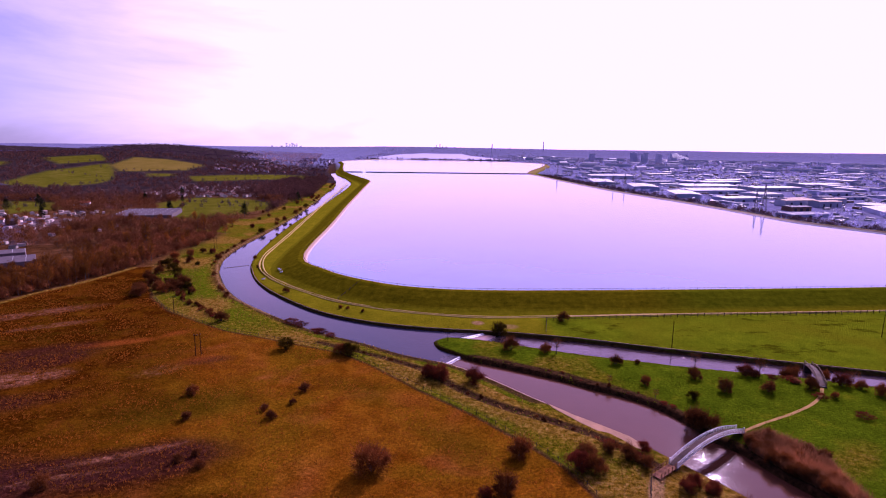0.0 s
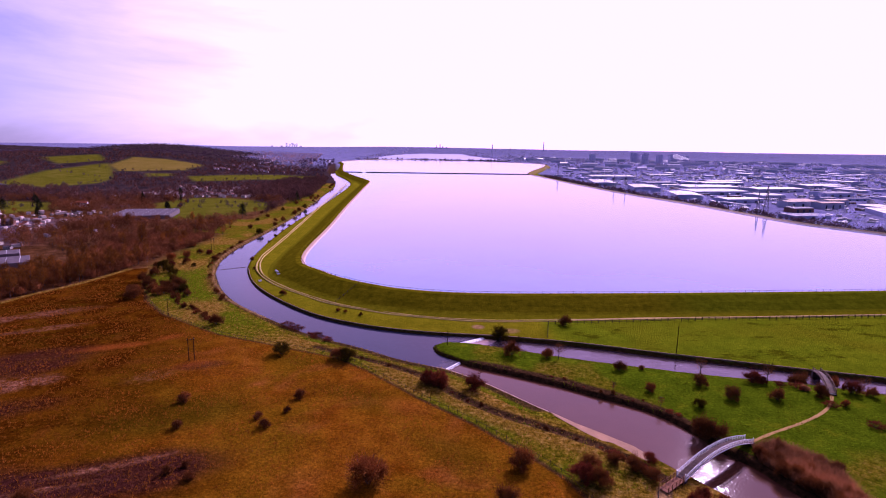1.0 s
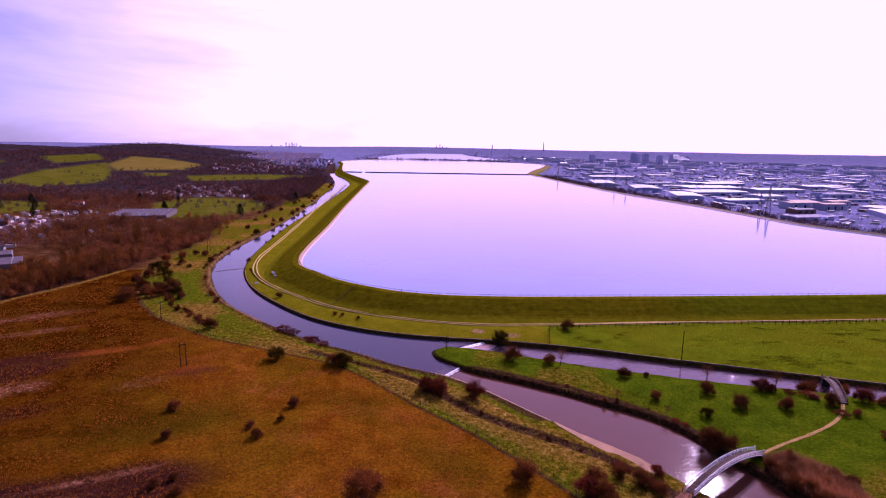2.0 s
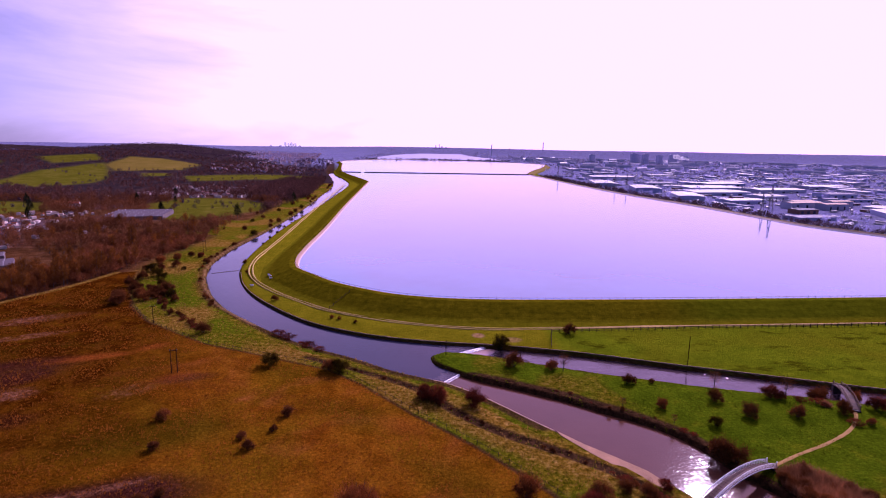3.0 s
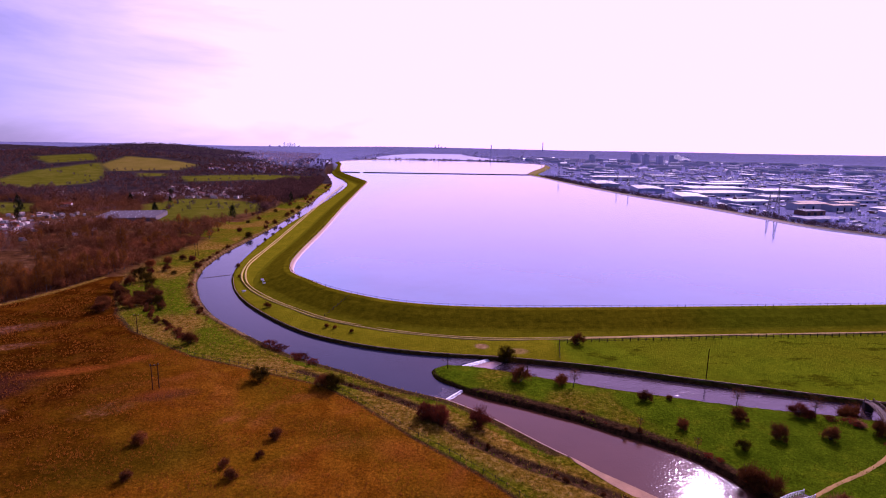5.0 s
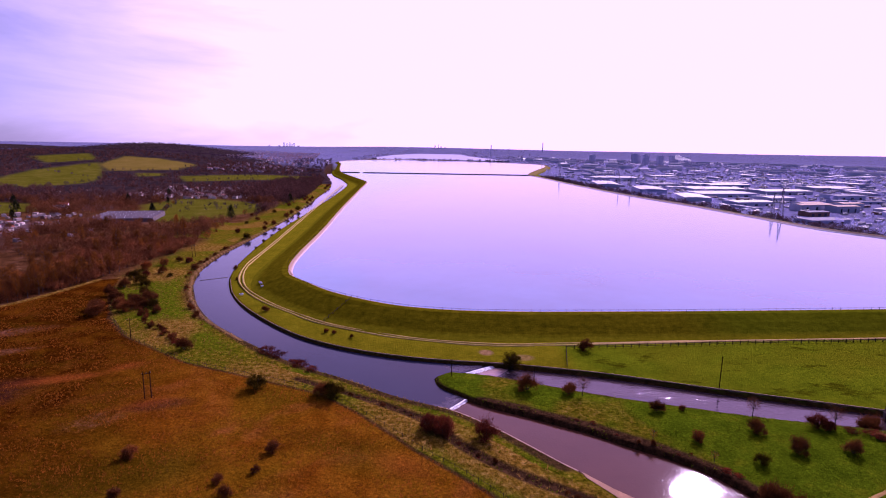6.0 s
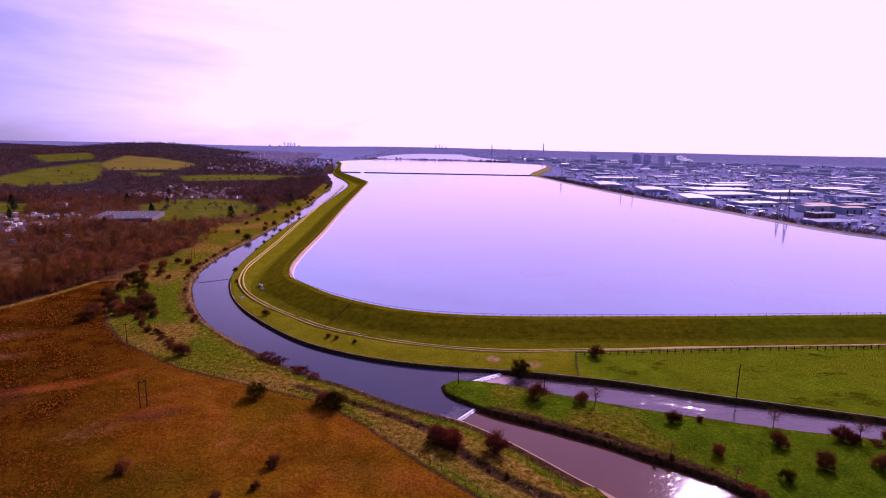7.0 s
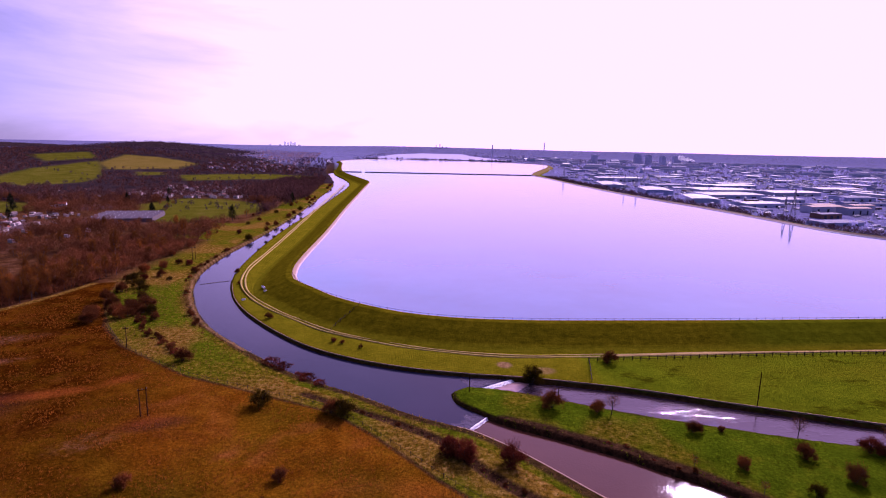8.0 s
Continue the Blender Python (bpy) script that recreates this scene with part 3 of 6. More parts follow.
def build_ground():
    # rings round the start of the flight, fine where the flight looks
    fine = np.radians(np.arange(-52, 52.01, 0.2))
    ang = np.concatenate([fine, np.radians(np.arange(56, 308, 6.0))])
    rad = [0.0, 15, 30, 45, 58, 68]
    while rad[-1] < 4900:
        r = rad[-1]
        rad.append(r + max(0.55, r * (0.0038 if r < 420 else 0.006 if r < 900 else 0.011)))
    rad = np.array(rad[1:])
    a, r = np.meshgrid(ang, rad)
    x, y = (r * np.sin(a)).ravel(), (r * np.cos(a)).ravel()
    d = gap(x, y, WATER, True) * np.where(inside(x, y, WATER), -1, 1)
    z = ground_height(x, y, d)
    n, k = len(ang), len(rad)
    i = np.arange(k - 1)[:, None] * n
    j = np.arange(n)[None, :]
    jn = (j + 1) % n
    quads = np.stack([i + j, i + n + j, i + n + jn, i + jn], -1).reshape(-1, 4)[:, ::-1]
    me = bpy.data.meshes.new("ground")
    me.vertices.add(len(x) + 1)
    co = np.zeros((len(x) + 1, 3))
    co[:-1] = np.stack([x, y, z], 1)
    co[-1] = (0, 0, 1.5)
    me.vertices.foreach_set("co", co.ravel())
    tris = np.stack([np.full(n, len(x)), (np.arange(n) + 1) % n, np.arange(n)], 1)
    me.loops.add(quads.size + tris.size)
    me.loops.foreach_set("vertex_index", np.concatenate([quads.ravel(), tris.ravel()]).astype(np.int32))
    me.polygons.add(len(quads) + n)
    me.polygons.foreach_set("loop_start", np.concatenate([np.arange(len(quads)) * 4, len(quads) * 4 + np.arange(n) * 3]).astype(np.int32))
    me.update(calc_edges=True)
    me.polygons.foreach_set("use_smooth", np.ones(len(quads) + n, bool))
    # what grows where
    w1, w2 = wave(x, y, 0.06, 7), wave(x, y, 0.008, 8)
    md = gap(x, y, np.array(MEADOW, float), True) * np.where(inside(x, y, np.array(MEADOW)), 1, -1)
    rust = smooth(-1.0, 1.0, md + 0.8 * w1)
    island_poly = np.vstack([spline(ISLAND_SOUTH, 4), spline(ISLAND_NORTH, 4)])
    isl = inside(x, y, island_poly)
    toe = np.vstack([spline(TOE_BANK, 4), [[-200, 2500], [700, 2500], [700, 110]]])
    east = inside(x, y, toe) & (y < 2400) & ~((x > 400) | ((x > 300) & (y > 300)))
    lush = np.where(isl | east, 1.0, 0.0)
    for poly in FIELDS:
        q = np.array(poly, float)
        lush = np.maximum(lush, smooth(-8, 8, gap(x, y, q, True) * np.where(inside(x, y, q), 1, -1) + 4 * w1))
    hill_field = np.array(HILL_FIELD, float)
    tawny = smooth(-6, 6, gap(x, y, hill_field, True) * np.where(inside(x, y, hill_field), 1, -1) + 4 * w1)
    lush = np.maximum(lush, tawny)
    west_strip = ~isl & ~east & (d < 75) & (x < 120) & (y < 1000) & (md < 0)
    rank = np.where(west_strip, smooth(75, 45, d + 8 * w1), 0.0) * np.where(y > 520, smooth(38, 24, d), 1)
    rank = rank * np.where(y < 440, smooth(-156, -140, x + 3 * w1), 1)
    rank = np.maximum(rank, np.where(isl, 0.75 * smooth(0.0, 0.5, wave(x, y, 0.09, 11) + smooth(75, 35, x) * 0.8 - 0.35), 0))
    pasture = np.where((x < -150) & (y > 450), 1.0, 0.0)
    olive = np.where(east, smooth(53, 46, x), 0.0)
    west_bank = gap(x, y, spline(RIVER_WEST[6:20], 4))
    fresh = smooth(5, 9, west_bank + 1.5 * w1) * smooth(26, 16, west_bank + 4 * w1) * smooth(205, 235, y) * (y < 340)
    straw = smooth(30, 40, west_bank + 6 * w1) * (y < 345)
    straw = np.maximum(straw, 0.85 * smooth(7, 3, gap(x, y, spline([(5, 166), (17, 150), (33, 138), (46, 127)], 4)) + 2.5 * w1))
    straw = np.maximum(straw, smooth(-0.05, 0.5, wave(x, y, 0.07, 13)) * (west_bank > 6))
    straw = np.where(isl, 0.3 * straw, straw)
    wood_path = spline([(-215, 219), (-181, 239), (-173, 262), (-164, 283), (-157, 314)], 4)
    on_path = smooth(2.0, 1.0, gap(x, y, wood_path) + 0.4 * w1)
    rank, straw = np.maximum(rank, on_path), np.maximum(straw, on_path)
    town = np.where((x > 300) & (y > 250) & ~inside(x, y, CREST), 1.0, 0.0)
    # far low land takes the haze-blue town colour as well
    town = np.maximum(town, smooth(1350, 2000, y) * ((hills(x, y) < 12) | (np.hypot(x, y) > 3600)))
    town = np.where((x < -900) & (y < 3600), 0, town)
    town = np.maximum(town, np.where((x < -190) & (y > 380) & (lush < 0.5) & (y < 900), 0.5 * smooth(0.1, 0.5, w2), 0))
    bank = smooth(1.35, 0.7, d + 0.3 * w1) * np.where(isl & (y < 190), 1.0, 0.9)
    bank = np.maximum(bank, smooth(2.4, 1.2, gap(x, y, ditch_line) + 0.7 * w1))
    # bare stony margin of the near bank
    bank = np.maximum(bank, 0.92 * smooth(4.2, 2.8, gap(x, y, spline(RIVER_WEST[11:20], 4)) + 0.9 * w1) * (d > 0))
    scrubby = smooth(6.5, 3.5, gap(x, y, spline(RIVER_WEST[7:13], 4)) + 1.5 * w1) * (d > 0)
    rank = rank * (1 - 0.75 * scrubby)
    south = gap(x, y, spline(ISLAND_SOUTH[2:-3], 4))
    bank = np.maximum(bank, np.where(isl, smooth(4.2, 2.6, south + 1.2 * w1), 0))
    north = gap(x, y, spline(ISLAND_NORTH[1:], 4))
    bank = np.maximum(bank, np.where(isl, 0.8 * smooth(1.9, 1.1, north + 0.5 * w1), 0))
    # fence shadow and rank grass painted as a dark line along the meadow edge
    edge_line = gap(x, y, np.array(MEADOW[7:20], float))
    bank = np.maximum(bank, 0.75 * smooth(0.95, 0.35, edge_line + 0.2 * w1))
    bare = smooth(2.4, 1.2, np.hypot((x - 23.0) / 1.1, y - 218.2) + 0.4 * w1) + 0.6 * smooth(2.6, 1.2, np.hypot((x - 35) / 1.6, y - 214) + 0.4 * w1)
    far_bank = gap(x, y, spline(RIVER_WEST[5:14], 4))
    bare = np.maximum(bare, 0.6 * smooth(2.6, 1.9, far_bank) * smooth(0.7, 1.4, far_bank) * (d > 0))
    for line, half in ((FOOTPATH, 1.2),):
        bare = np.maximum(bare, smooth(half + 0.5, half - 0.2, gap(x, y, spline(line, 2)) + 0.2 * w1))
    peat_vignette, pale = 0 * x, 0 * x
    # centre, half axes, turn
    for cx, cy, rx, ry, tn, k in ((-112, 176, 42, 16, 25, 0.95), (-74, 116, 34, 15, 15, 1.0), (-140, 196, 34, 14, 30, 0.8), (-45, 104, 34, 7, 0, 0.8), (-100, 145, 30, 14, 20, 0.75)):
        c, sn = math.cos(radians(tn)), math.sin(radians(tn))
        u, v = (x - cx) * c + (y - cy) * sn, -(x - cx) * sn + (y - cy) * c
        peat_vignette = np.maximum(peat_vignette, k * smooth(1.15, 0.45, np.hypot(u / rx, v / ry) + 0.35 * w1))
    # lens vignette painted in: the whole left side takes the dark tone
    peat_vignette = np.maximum(peat_vignette, 0.95 * smooth(-45, -105, x + 10 * w1))

    def patches(rows, soft):
        out = 0 * x
        for cx, cy, rx, ry, tn, k in rows:
            c, sn = math.cos(radians(tn)), math.sin(radians(tn))
            u, v = (x - cx) * c + (y - cy) * sn, -(x - cx) * sn + (y - cy) * c
            out = np.maximum(out, k * smooth(1.2, soft, np.hypot(u / rx, v / ry) + 0.4 * w1))
        return out

    moss = patches(((-150, 245, 34, 16, 40, 0.95), (-125, 205, 26, 11, 25, 0.8), (-62, 146, 22, 10, 20, 0.9), (-20, 160, 22, 9, -35, 0.6), (-40, 185, 16, 7, -25, 0.5), (8, 128, 14, 8, -40, 0.5)), 0.3)
    mire = patches(((-74, 117, 34, 9, 18, 1.0), (-104, 108, 44, 16, 10, 0.9), (-128, 178, 26, 11, 30, 0.75), (-118, 145, 26, 8, 22, 0.7), (-40, 101, 30, 5, 0, 0.9), (-67, 180, 9, 4, 20, 0.7)), 0.5)
    scar = patches(((-99, 197, 14, 3.4, 22, 0.6), (-88, 205, 10, 4.4, 48, 0.6), (-70, 181, 10, 4, 30, 0.4), (-4, 152, 10, 6, -30, 0.35)), 0.2)
    for cx, cy, rx, ry, tn, k in ((-154, 229, 24, 6, 35, 0.75), (-138, 214, 14, 3, 30, 0.6), (-119, 163, 15, 6, 25, 0.95), (-66, 124, 14, 1.6, 24, 0.8), (-74, 116, 12, 1.2, 18, 0.7), (-78, 172, 9, 4, 40, 0.25)):
        c, sn = math.cos(radians(tn)), math.sin(radians(tn))
        u, v = (x - cx) * c + (y - cy) * sn, -(x - cx) * sn + (y - cy) * c
        pale = np.maximum(pale, k * smooth(1.2, 0.4, np.hypot(u / rx, v / ry) + 0.45 * w1))
    for name, v in (("deep", np.where(isl, 1.0, 0.0)), ("moss", moss), ("far_violet", smooth(650, 950, np.hypot(x, y))), ("mire", mire), ("scar", scar), ("olive", olive), ("fresh", fresh), ("straw", straw), ("pasture", pasture), ("tawny", tawny), ("peat_vignette", peat_vignette), ("pale", pale), ("rust", rust), ("lush", lush), ("rank", rank), ("town", town), ("bank", bank), ("bare", bare)):
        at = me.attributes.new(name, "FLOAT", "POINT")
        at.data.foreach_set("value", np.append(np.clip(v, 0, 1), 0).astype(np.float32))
    ob = link_mesh("ground", me, M_ground)
    return tagged(ob, "flat marsh meadow, grass banks and town land beneath", "ground", kind="structure")


build_ground()


def sheet(name, poly, z, material, label, skirt=0.0):
    bm = bmesh.new()
    vs = [bm.verts.new((x, y, z)) for x, y in poly]
    f = bm.faces.new(vs)
    if f.normal.z < 0 or sum(a[0] * b[1] - b[0] * a[1] for a, b in zip(poly, list(poly[1:]) + [poly[0]])) < 0:
        f.normal_flip()
    if skirt:
        lo = [bm.verts.new((x, y, z - skirt)) for x, y in poly]
        for k in range(len(vs)):
            bm.faces.new((vs[k - 1], vs[k], lo[k], lo[k - 1]))
    ob = mesh_object(name, bm, material)
    return tagged(ob, label, "water", kind="structure")


# river above the two weirs, and the two channels below them
WEIR_A = ((7.6, 178.8), (14.4, 187.2))
WEIR_B = ((13.0, 203.0), (24.5, 210.5))
sheet("river_water", [(-2, 172), WEIR_A[0], WEIR_A[1], (13.5, 196), WEIR_B[0], WEIR_B[1], (28, 222), (-60, 300), (-90, 900), (-300, 2500), (-460, 2500), (-200, 800), (-160, 300), (-100, 200)], 0.0, M_river, "slow grey-violet river water with faint ripples")
sheet("channel_water", [(-2, 172), WEIR_A[0], WEIR_A[1], (13.5, 196), (60, 174), (92, 142), (112, 100), (150, -60), (60, -60), (20, 100)], -0.4, M_channel, "smooth channel water below the weir, glinting with sun")
sheet("side_channel_water", [(13.5, 196), WEIR_B[0], WEIR_B[1], (28, 222), (120, 200), (340, 130), (340, 60), (150, 100), (92, 142), (60, 174)], -0.4, M_ripple, "rippled side channel water glinting with sun")


def weir(name, a, b, run, label):
    """A stone sill with a sheet of white water over its sloping face."""
    a, b = Vector((*a, 0)), Vector((*b, 0))
    u = (b - a).normalized()
    w = Vector((u.y, -u.x, 0))
    t = thing(name, Matrix.Identity(4), label, "weir")
    for pname, mat, prof in (("sill", M_stone, ((-0.5, -1.6), (-0.5, -0.03), (0.3, -0.04), (run, -0.8), (run, -1.6))), ("foam", M_foam, ((0.0, 0.03), (0.5, 0.05), (run * 0.6, -0.22), (run, -0.47), (run * 1.5, -0.51), (run * 1.5, -0.6)))):
        bm = bmesh.new()
        rows = []
        n = int((b - a).length / 0.35)
        for k in range(n + 1):
            c = a + (b - a) * (k / n)
            j = 0.0 if pname == "sill" else 1.0
            rows.append([bm.verts.new(c + w * (o * (1 + j * random.uniform(-0.2, 0.25))) + Vector((0, 0, z + j * random.uniform(-0.03, 0.05)))) for i, (o, z) in enumerate(prof)])
        for r0, r1 in zip(rows, rows[1:]):
            for i in range(len(prof) - 1):
                bm.faces.new((r0[i], r1[i], r1[i + 1], r0[i + 1]))
        bmesh.ops.recalc_face_normals(bm, faces=bm.faces)
        part(pname, bm, mat, t, "broken white water" if pname == "foam" else "")
    return t


weir("weir", *WEIR_A, 0.95, "low stone weir with white water across the channel")
weir("weir", *WEIR_B, 1.5, "wide sloping weir of white broken water")


def riffle(a, b, far, label):
    """Choppy water that quickens towards a weir, as a sheet of small uneven waves."""
    rs = np.random.RandomState(int(far))
    a, b = np.array(a, float), np.array(b, float)
    u = (b - a) / np.linalg.norm(b - a)
    up = np.array([-u[1], u[0]])
    nu, nv = int(np.linalg.norm(b - a) / 0.4), int(far / 0.5)
    v, f = [], []
    for i in range(nu + 1):
        for j in range(nv + 1):
            reach = far * (0.75 + 0.25 * math.sin(i * 0.7) * math.sin(i * 0.23 + 1))
            p = a + (b - a) * i / nu + up * (0.2 + reach * j / nv) + rs.normal(size=2) * 0.06
            fall = 1 - j / nv
            v.append((p[0], p[1], 0.012 + (0.0 if i in (0, nu) or j == nv else max(0.0, rs.normal() * 0.085 * fall))))
    for i in range(nu):
        for j in range(nv):
            k = i * (nv + 1) + j
            f.append((k, k + 1, k + nv + 2, k + nv + 1))
    me = bpy.data.meshes.new("riffle")
    me.from_pydata(v, [], f)
    me.update()
    bm = bmesh.new()
    bm.from_mesh(me)
    bmesh.ops.recalc_face_normals(bm, faces=bm.faces)
    if sum(q.normal.z for q in bm.faces) < 0:
        bmesh.ops.reverse_faces(bm, faces=bm.faces)
    bm.to_mesh(me)
    bm.free()
    me.polygons.foreach_set("use_smooth", [True] * len(me.polygons))
    return tagged(link_mesh("riffle", me, M_riffle), label, "water", kind="structure")


riffle((7.8, 179.2), (14.2, 187.0), 5.0, "small broken ripples above the low weir")
riffle((12.2, 203.4), (24.0, 210.8), 8.0, "glinting broken ripples above the wide weir")


def slab(name, poly, low, high, mat, label, category):
    """A thick flat slab over a plan, its upper edge worn back a little."""
    bm = bmesh.new()
    c = Vector((sum(p[0] for p in poly) / len(poly), sum(p[1] for p in poly) / len(poly), 0))
    rows = [[bm.verts.new(((Vector((x, y, 0)) - c) * k + c) + Vector((0, 0, z))) for x, y in poly] for z, k in ((low, 1.0), (high - 0.06, 1.0), (high, 0.985))]
    for r0, r1 in zip(rows, rows[1:]):
        for k in range(len(poly)):
            bm.faces.new((r0[k - 1], r0[k], r1[k], r1[k - 1]))
    bm.faces.new(rows[-1])
    bm.faces.new(rows[0][::-1])
    bmesh.ops.recalc_face_normals(bm, faces=bm.faces)
    return tagged(mesh_object(name, bm, mat), label, category, kind="structure")


M_slab = plain("worn_pink_concrete", (0.36, 0.2, 0.1), 0.9, vary=0.3, scale=0.25, fine=2.5)
M_wet = plain("wet_brown_apron", (0.34, 0.2, 0.17), 0.25, vary=0.3, scale=0.3, spec=0.4)
slab("landing_slab", [(35.5, 149.4), (40.5, 143.2), (45.8, 137.9), (51.4, 131.9), (53.6, 127.6), (52.4, 125.2), (47.2, 131.0), (41.4, 138.6), (36.0, 147.2)], -0.8, 1.02, M_slab, "worn pinkish concrete landing along the channel bank", "slab")
slab("weir_apron", [(15.6, 202.6), (25.8, 209.6), (29.0, 207.6), (24.5, 202.2), (19.5, 201.0)], -1.2, -0.34, M_wet, "wet brown concrete apron below the wide weir", "apron")


def sweep(name, line, prof, material, closed, label, category="embankment", kind="structure", wobble=0.0):
    """A ribbon with the profile (outward, height) along a line whose right side is outward."""
    t = np.roll(line, -1, 0) - np.roll(line, 1, 0)
    if not closed:
        t[0], t[-1] = line[1] - line[0], line[-1] - line[-2]
    t /= np.linalg.norm(t, axis=1)[:, None]
    nrm = np.stack([t[:, 1], -t[:, 0]], 1)
    verts, faces = [], []
    k = len(prof)
    for i, (p, nn) in enumerate(zip(line, nrm)):
        for o, z in prof:
            e = wobble * math.sin(i * 0.9 + o) * 0.5
            verts.append((p[0] + nn[0] * (o + e), p[1] + nn[1] * (o + e), z))
    m = len(line)
    for i in range(m if closed else m - 1):
        for j in range(k - 1):
            a, b = i * k + j, ((i + 1) % m) * k + j
            faces.append((a, a + 1, b + 1, b))
    me = bpy.data.meshes.new(name)
    me.from_pydata(verts, [], faces)
    me.update()
    bm = bmesh.new()
    bm.from_mesh(me)
    bmesh.ops.recalc_face_normals(bm, faces=bm.faces)
    if sum(f.normal.z for f in bm.faces) < 0:
        bmesh.ops.reverse_faces(bm, faces=bm.faces)
    bm.to_mesh(me)
    bm.free()
    return tagged(link_mesh(name, me, material), label, category, kind=kind)


# the crest runs with the reservoir on its left hand, so outward is its right
sweep("embankment", CREST, ((16.2, 0.9), (14.6, 1.7), (10.8, 3.1), (5.6, 5.4), (0.6, 7.4), (0.0, 7.5), (-2.6, 7.5)), M_bankgrass, True, "long mown grass embankment of the reservoir")
sweep("concrete_apron", CREST, ((-2.55, 7.56), (-3.0, 7.5), (-5.2, 6.0), (-14, 2.0)), M_concrete, True, "pale sloping concrete apron at the water's edge", "apron")


def inset(line, o):
    t = np.roll(line, -1, 0) - np.roll(line, 1, 0)
    t /= np.linalg.norm(t, axis=1)[:, None]
    return line + np.stack([t[:, 1], -t[:, 0]], 1) * o


sheet("reservoir_water", [tuple(p) for p in inset(CREST, -4.7)], 6.3, M_res, "broad pale reservoir water mirroring a bright sky")
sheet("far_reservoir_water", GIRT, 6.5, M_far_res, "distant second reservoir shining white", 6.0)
bend = track_line[track_line[:, 0] < 62]
for off in (-0.85, 0.85):
    sweep("track_rut", bend, ((off - 0.46, 1.5), (off - 0.2, 1.8), (off + 0.2, 1.8), (off + 0.46, 1.5)), M_track, False, "pale gravel wheel rut along the foot of the bank", "track", wobble=0.35)
sweep("gravel_track", track_line[track_line[:, 0] > 56], ((-1.25, 1.5), (-0.8, 1.8), (-0.3, 1.77), (0, 1.83), (0.3, 1.77), (0.8, 1.8), (1.25, 1.5)), M_road, False, "pale gravel track along the foot of the bank", "track", wobble=0.25)
sweep("stone_margin", spline(RIVER_WEST[10:18], 3), ((0.05, -0.6), (0.1, 0.42), (0.5, 0.5), (0.75, 0.3)), M_stone, False, "low dark stone margin along the near river bank", "edging", wobble=0.3)
# thin strip added for the bright glint along the waterline
sweep("wet_margin", CREST, ((-4.1, 6.775), (-4.45, 6.535), (-4.8, 6.295)), M_glint_edge, True, "wet strip of apron with the water's glint as pale colour", "apron")
sweep("bank_edging", spline([(6, 180.5), (9, 179), (19, 170), (33, 153), (35.5, 150.2)], 3), ((0.35, 0.1), (0.35, 0.82), (0.72, 0.82), (0.72, 0.2)), M_concrete, False, "thin pale concrete edging along the near channel bank", "edging")
sweep("bank_edging", spline([p for p in TOE_BANK if p[1] < 330], 3), ((0.85, 0.5), (0.85, 1.08), (1.02, 1.08), (1.02, 0.6)), M_concrete, False, "thin pale stone edging along the channel bank", "edging")


def path_strip(line, half, mat, label):
    """A trodden path laid over the turf, crowned a little, with wandering edges."""
    rs = random.Random(4)
    pts = spline(line, 0.8)
    t = np.gradient(pts, axis=0)
    t /= np.linalg.norm(t, axis=1)[:, None]
    v, f = [], []
    for p, d in zip(pts, t):
        w = half * rs.uniform(0.85, 1.15)
        for o, up in ((-w - 0.2, -0.12), (-w, 0.04), (0, 0.07), (w, 0.04), (w + 0.2, -0.12)):
            x, y = p[0] + d[1] * o, p[1] - d[0] * o
            v.append((x, y, top_at(x, y) + up))
    for i in range(len(pts) - 1):
        for j in range(4):
            a = i * 5 + j
            f.append((a, a + 1, a + 6, a + 5))
    me = bpy.data.meshes.new("footpath")
    me.from_pydata(v, [], f)
    me.update()
    if sum(q.normal.z for q in me.polygons) < 0:
        me.flip_normals()
    return tagged(link_mesh("footpath", me, mat), label, "path", kind="structure")


M_path = plain("trodden_straw_path", (0.36, 0.22, 0.065), 0.95, vary=0.25, scale=0.4, fine=3, spec=0.05)
path_strip(FOOTPATH_EAST, 0.4, M_path, "narrow trodden earth path across the island")


# ---- the causeway between the two basins ----
def build_causeway():
    t = thing("causeway", Matrix.Identity(4), "long dark stone causeway across the reservoir", "causeway", kind="structure")
    for x0, x1 in ((-184, -136), (-128, 262)):
        n = int((x1 - x0) / 12)
        bm = bmesh.new()
        rows = []
        for k in range(n + 1):
            x = x0 + (x1 - x0) * k / n
            y = 1316 + (x + 177) * 0.012
            rows.append([bm.verts.new((x, y + o, z)) for o, z in ((-7, 5.5), (-4.2, 6.9), (-4.0, 7.6), (-3.6, 7.6), (-3.6, 7.2), (3.6, 7.2), (4.0, 7.6), (7, 5.5))])
        for a, b in zip(rows, rows[1:]):
            for i in range(7):
                bm.faces.new((a[i], b[i], b[i + 1], a[i + 1]))
        bmesh.ops.recalc_face_normals(bm, faces=bm.faces)
        part("stone_bank", bm, M_stone, t)


build_causeway()


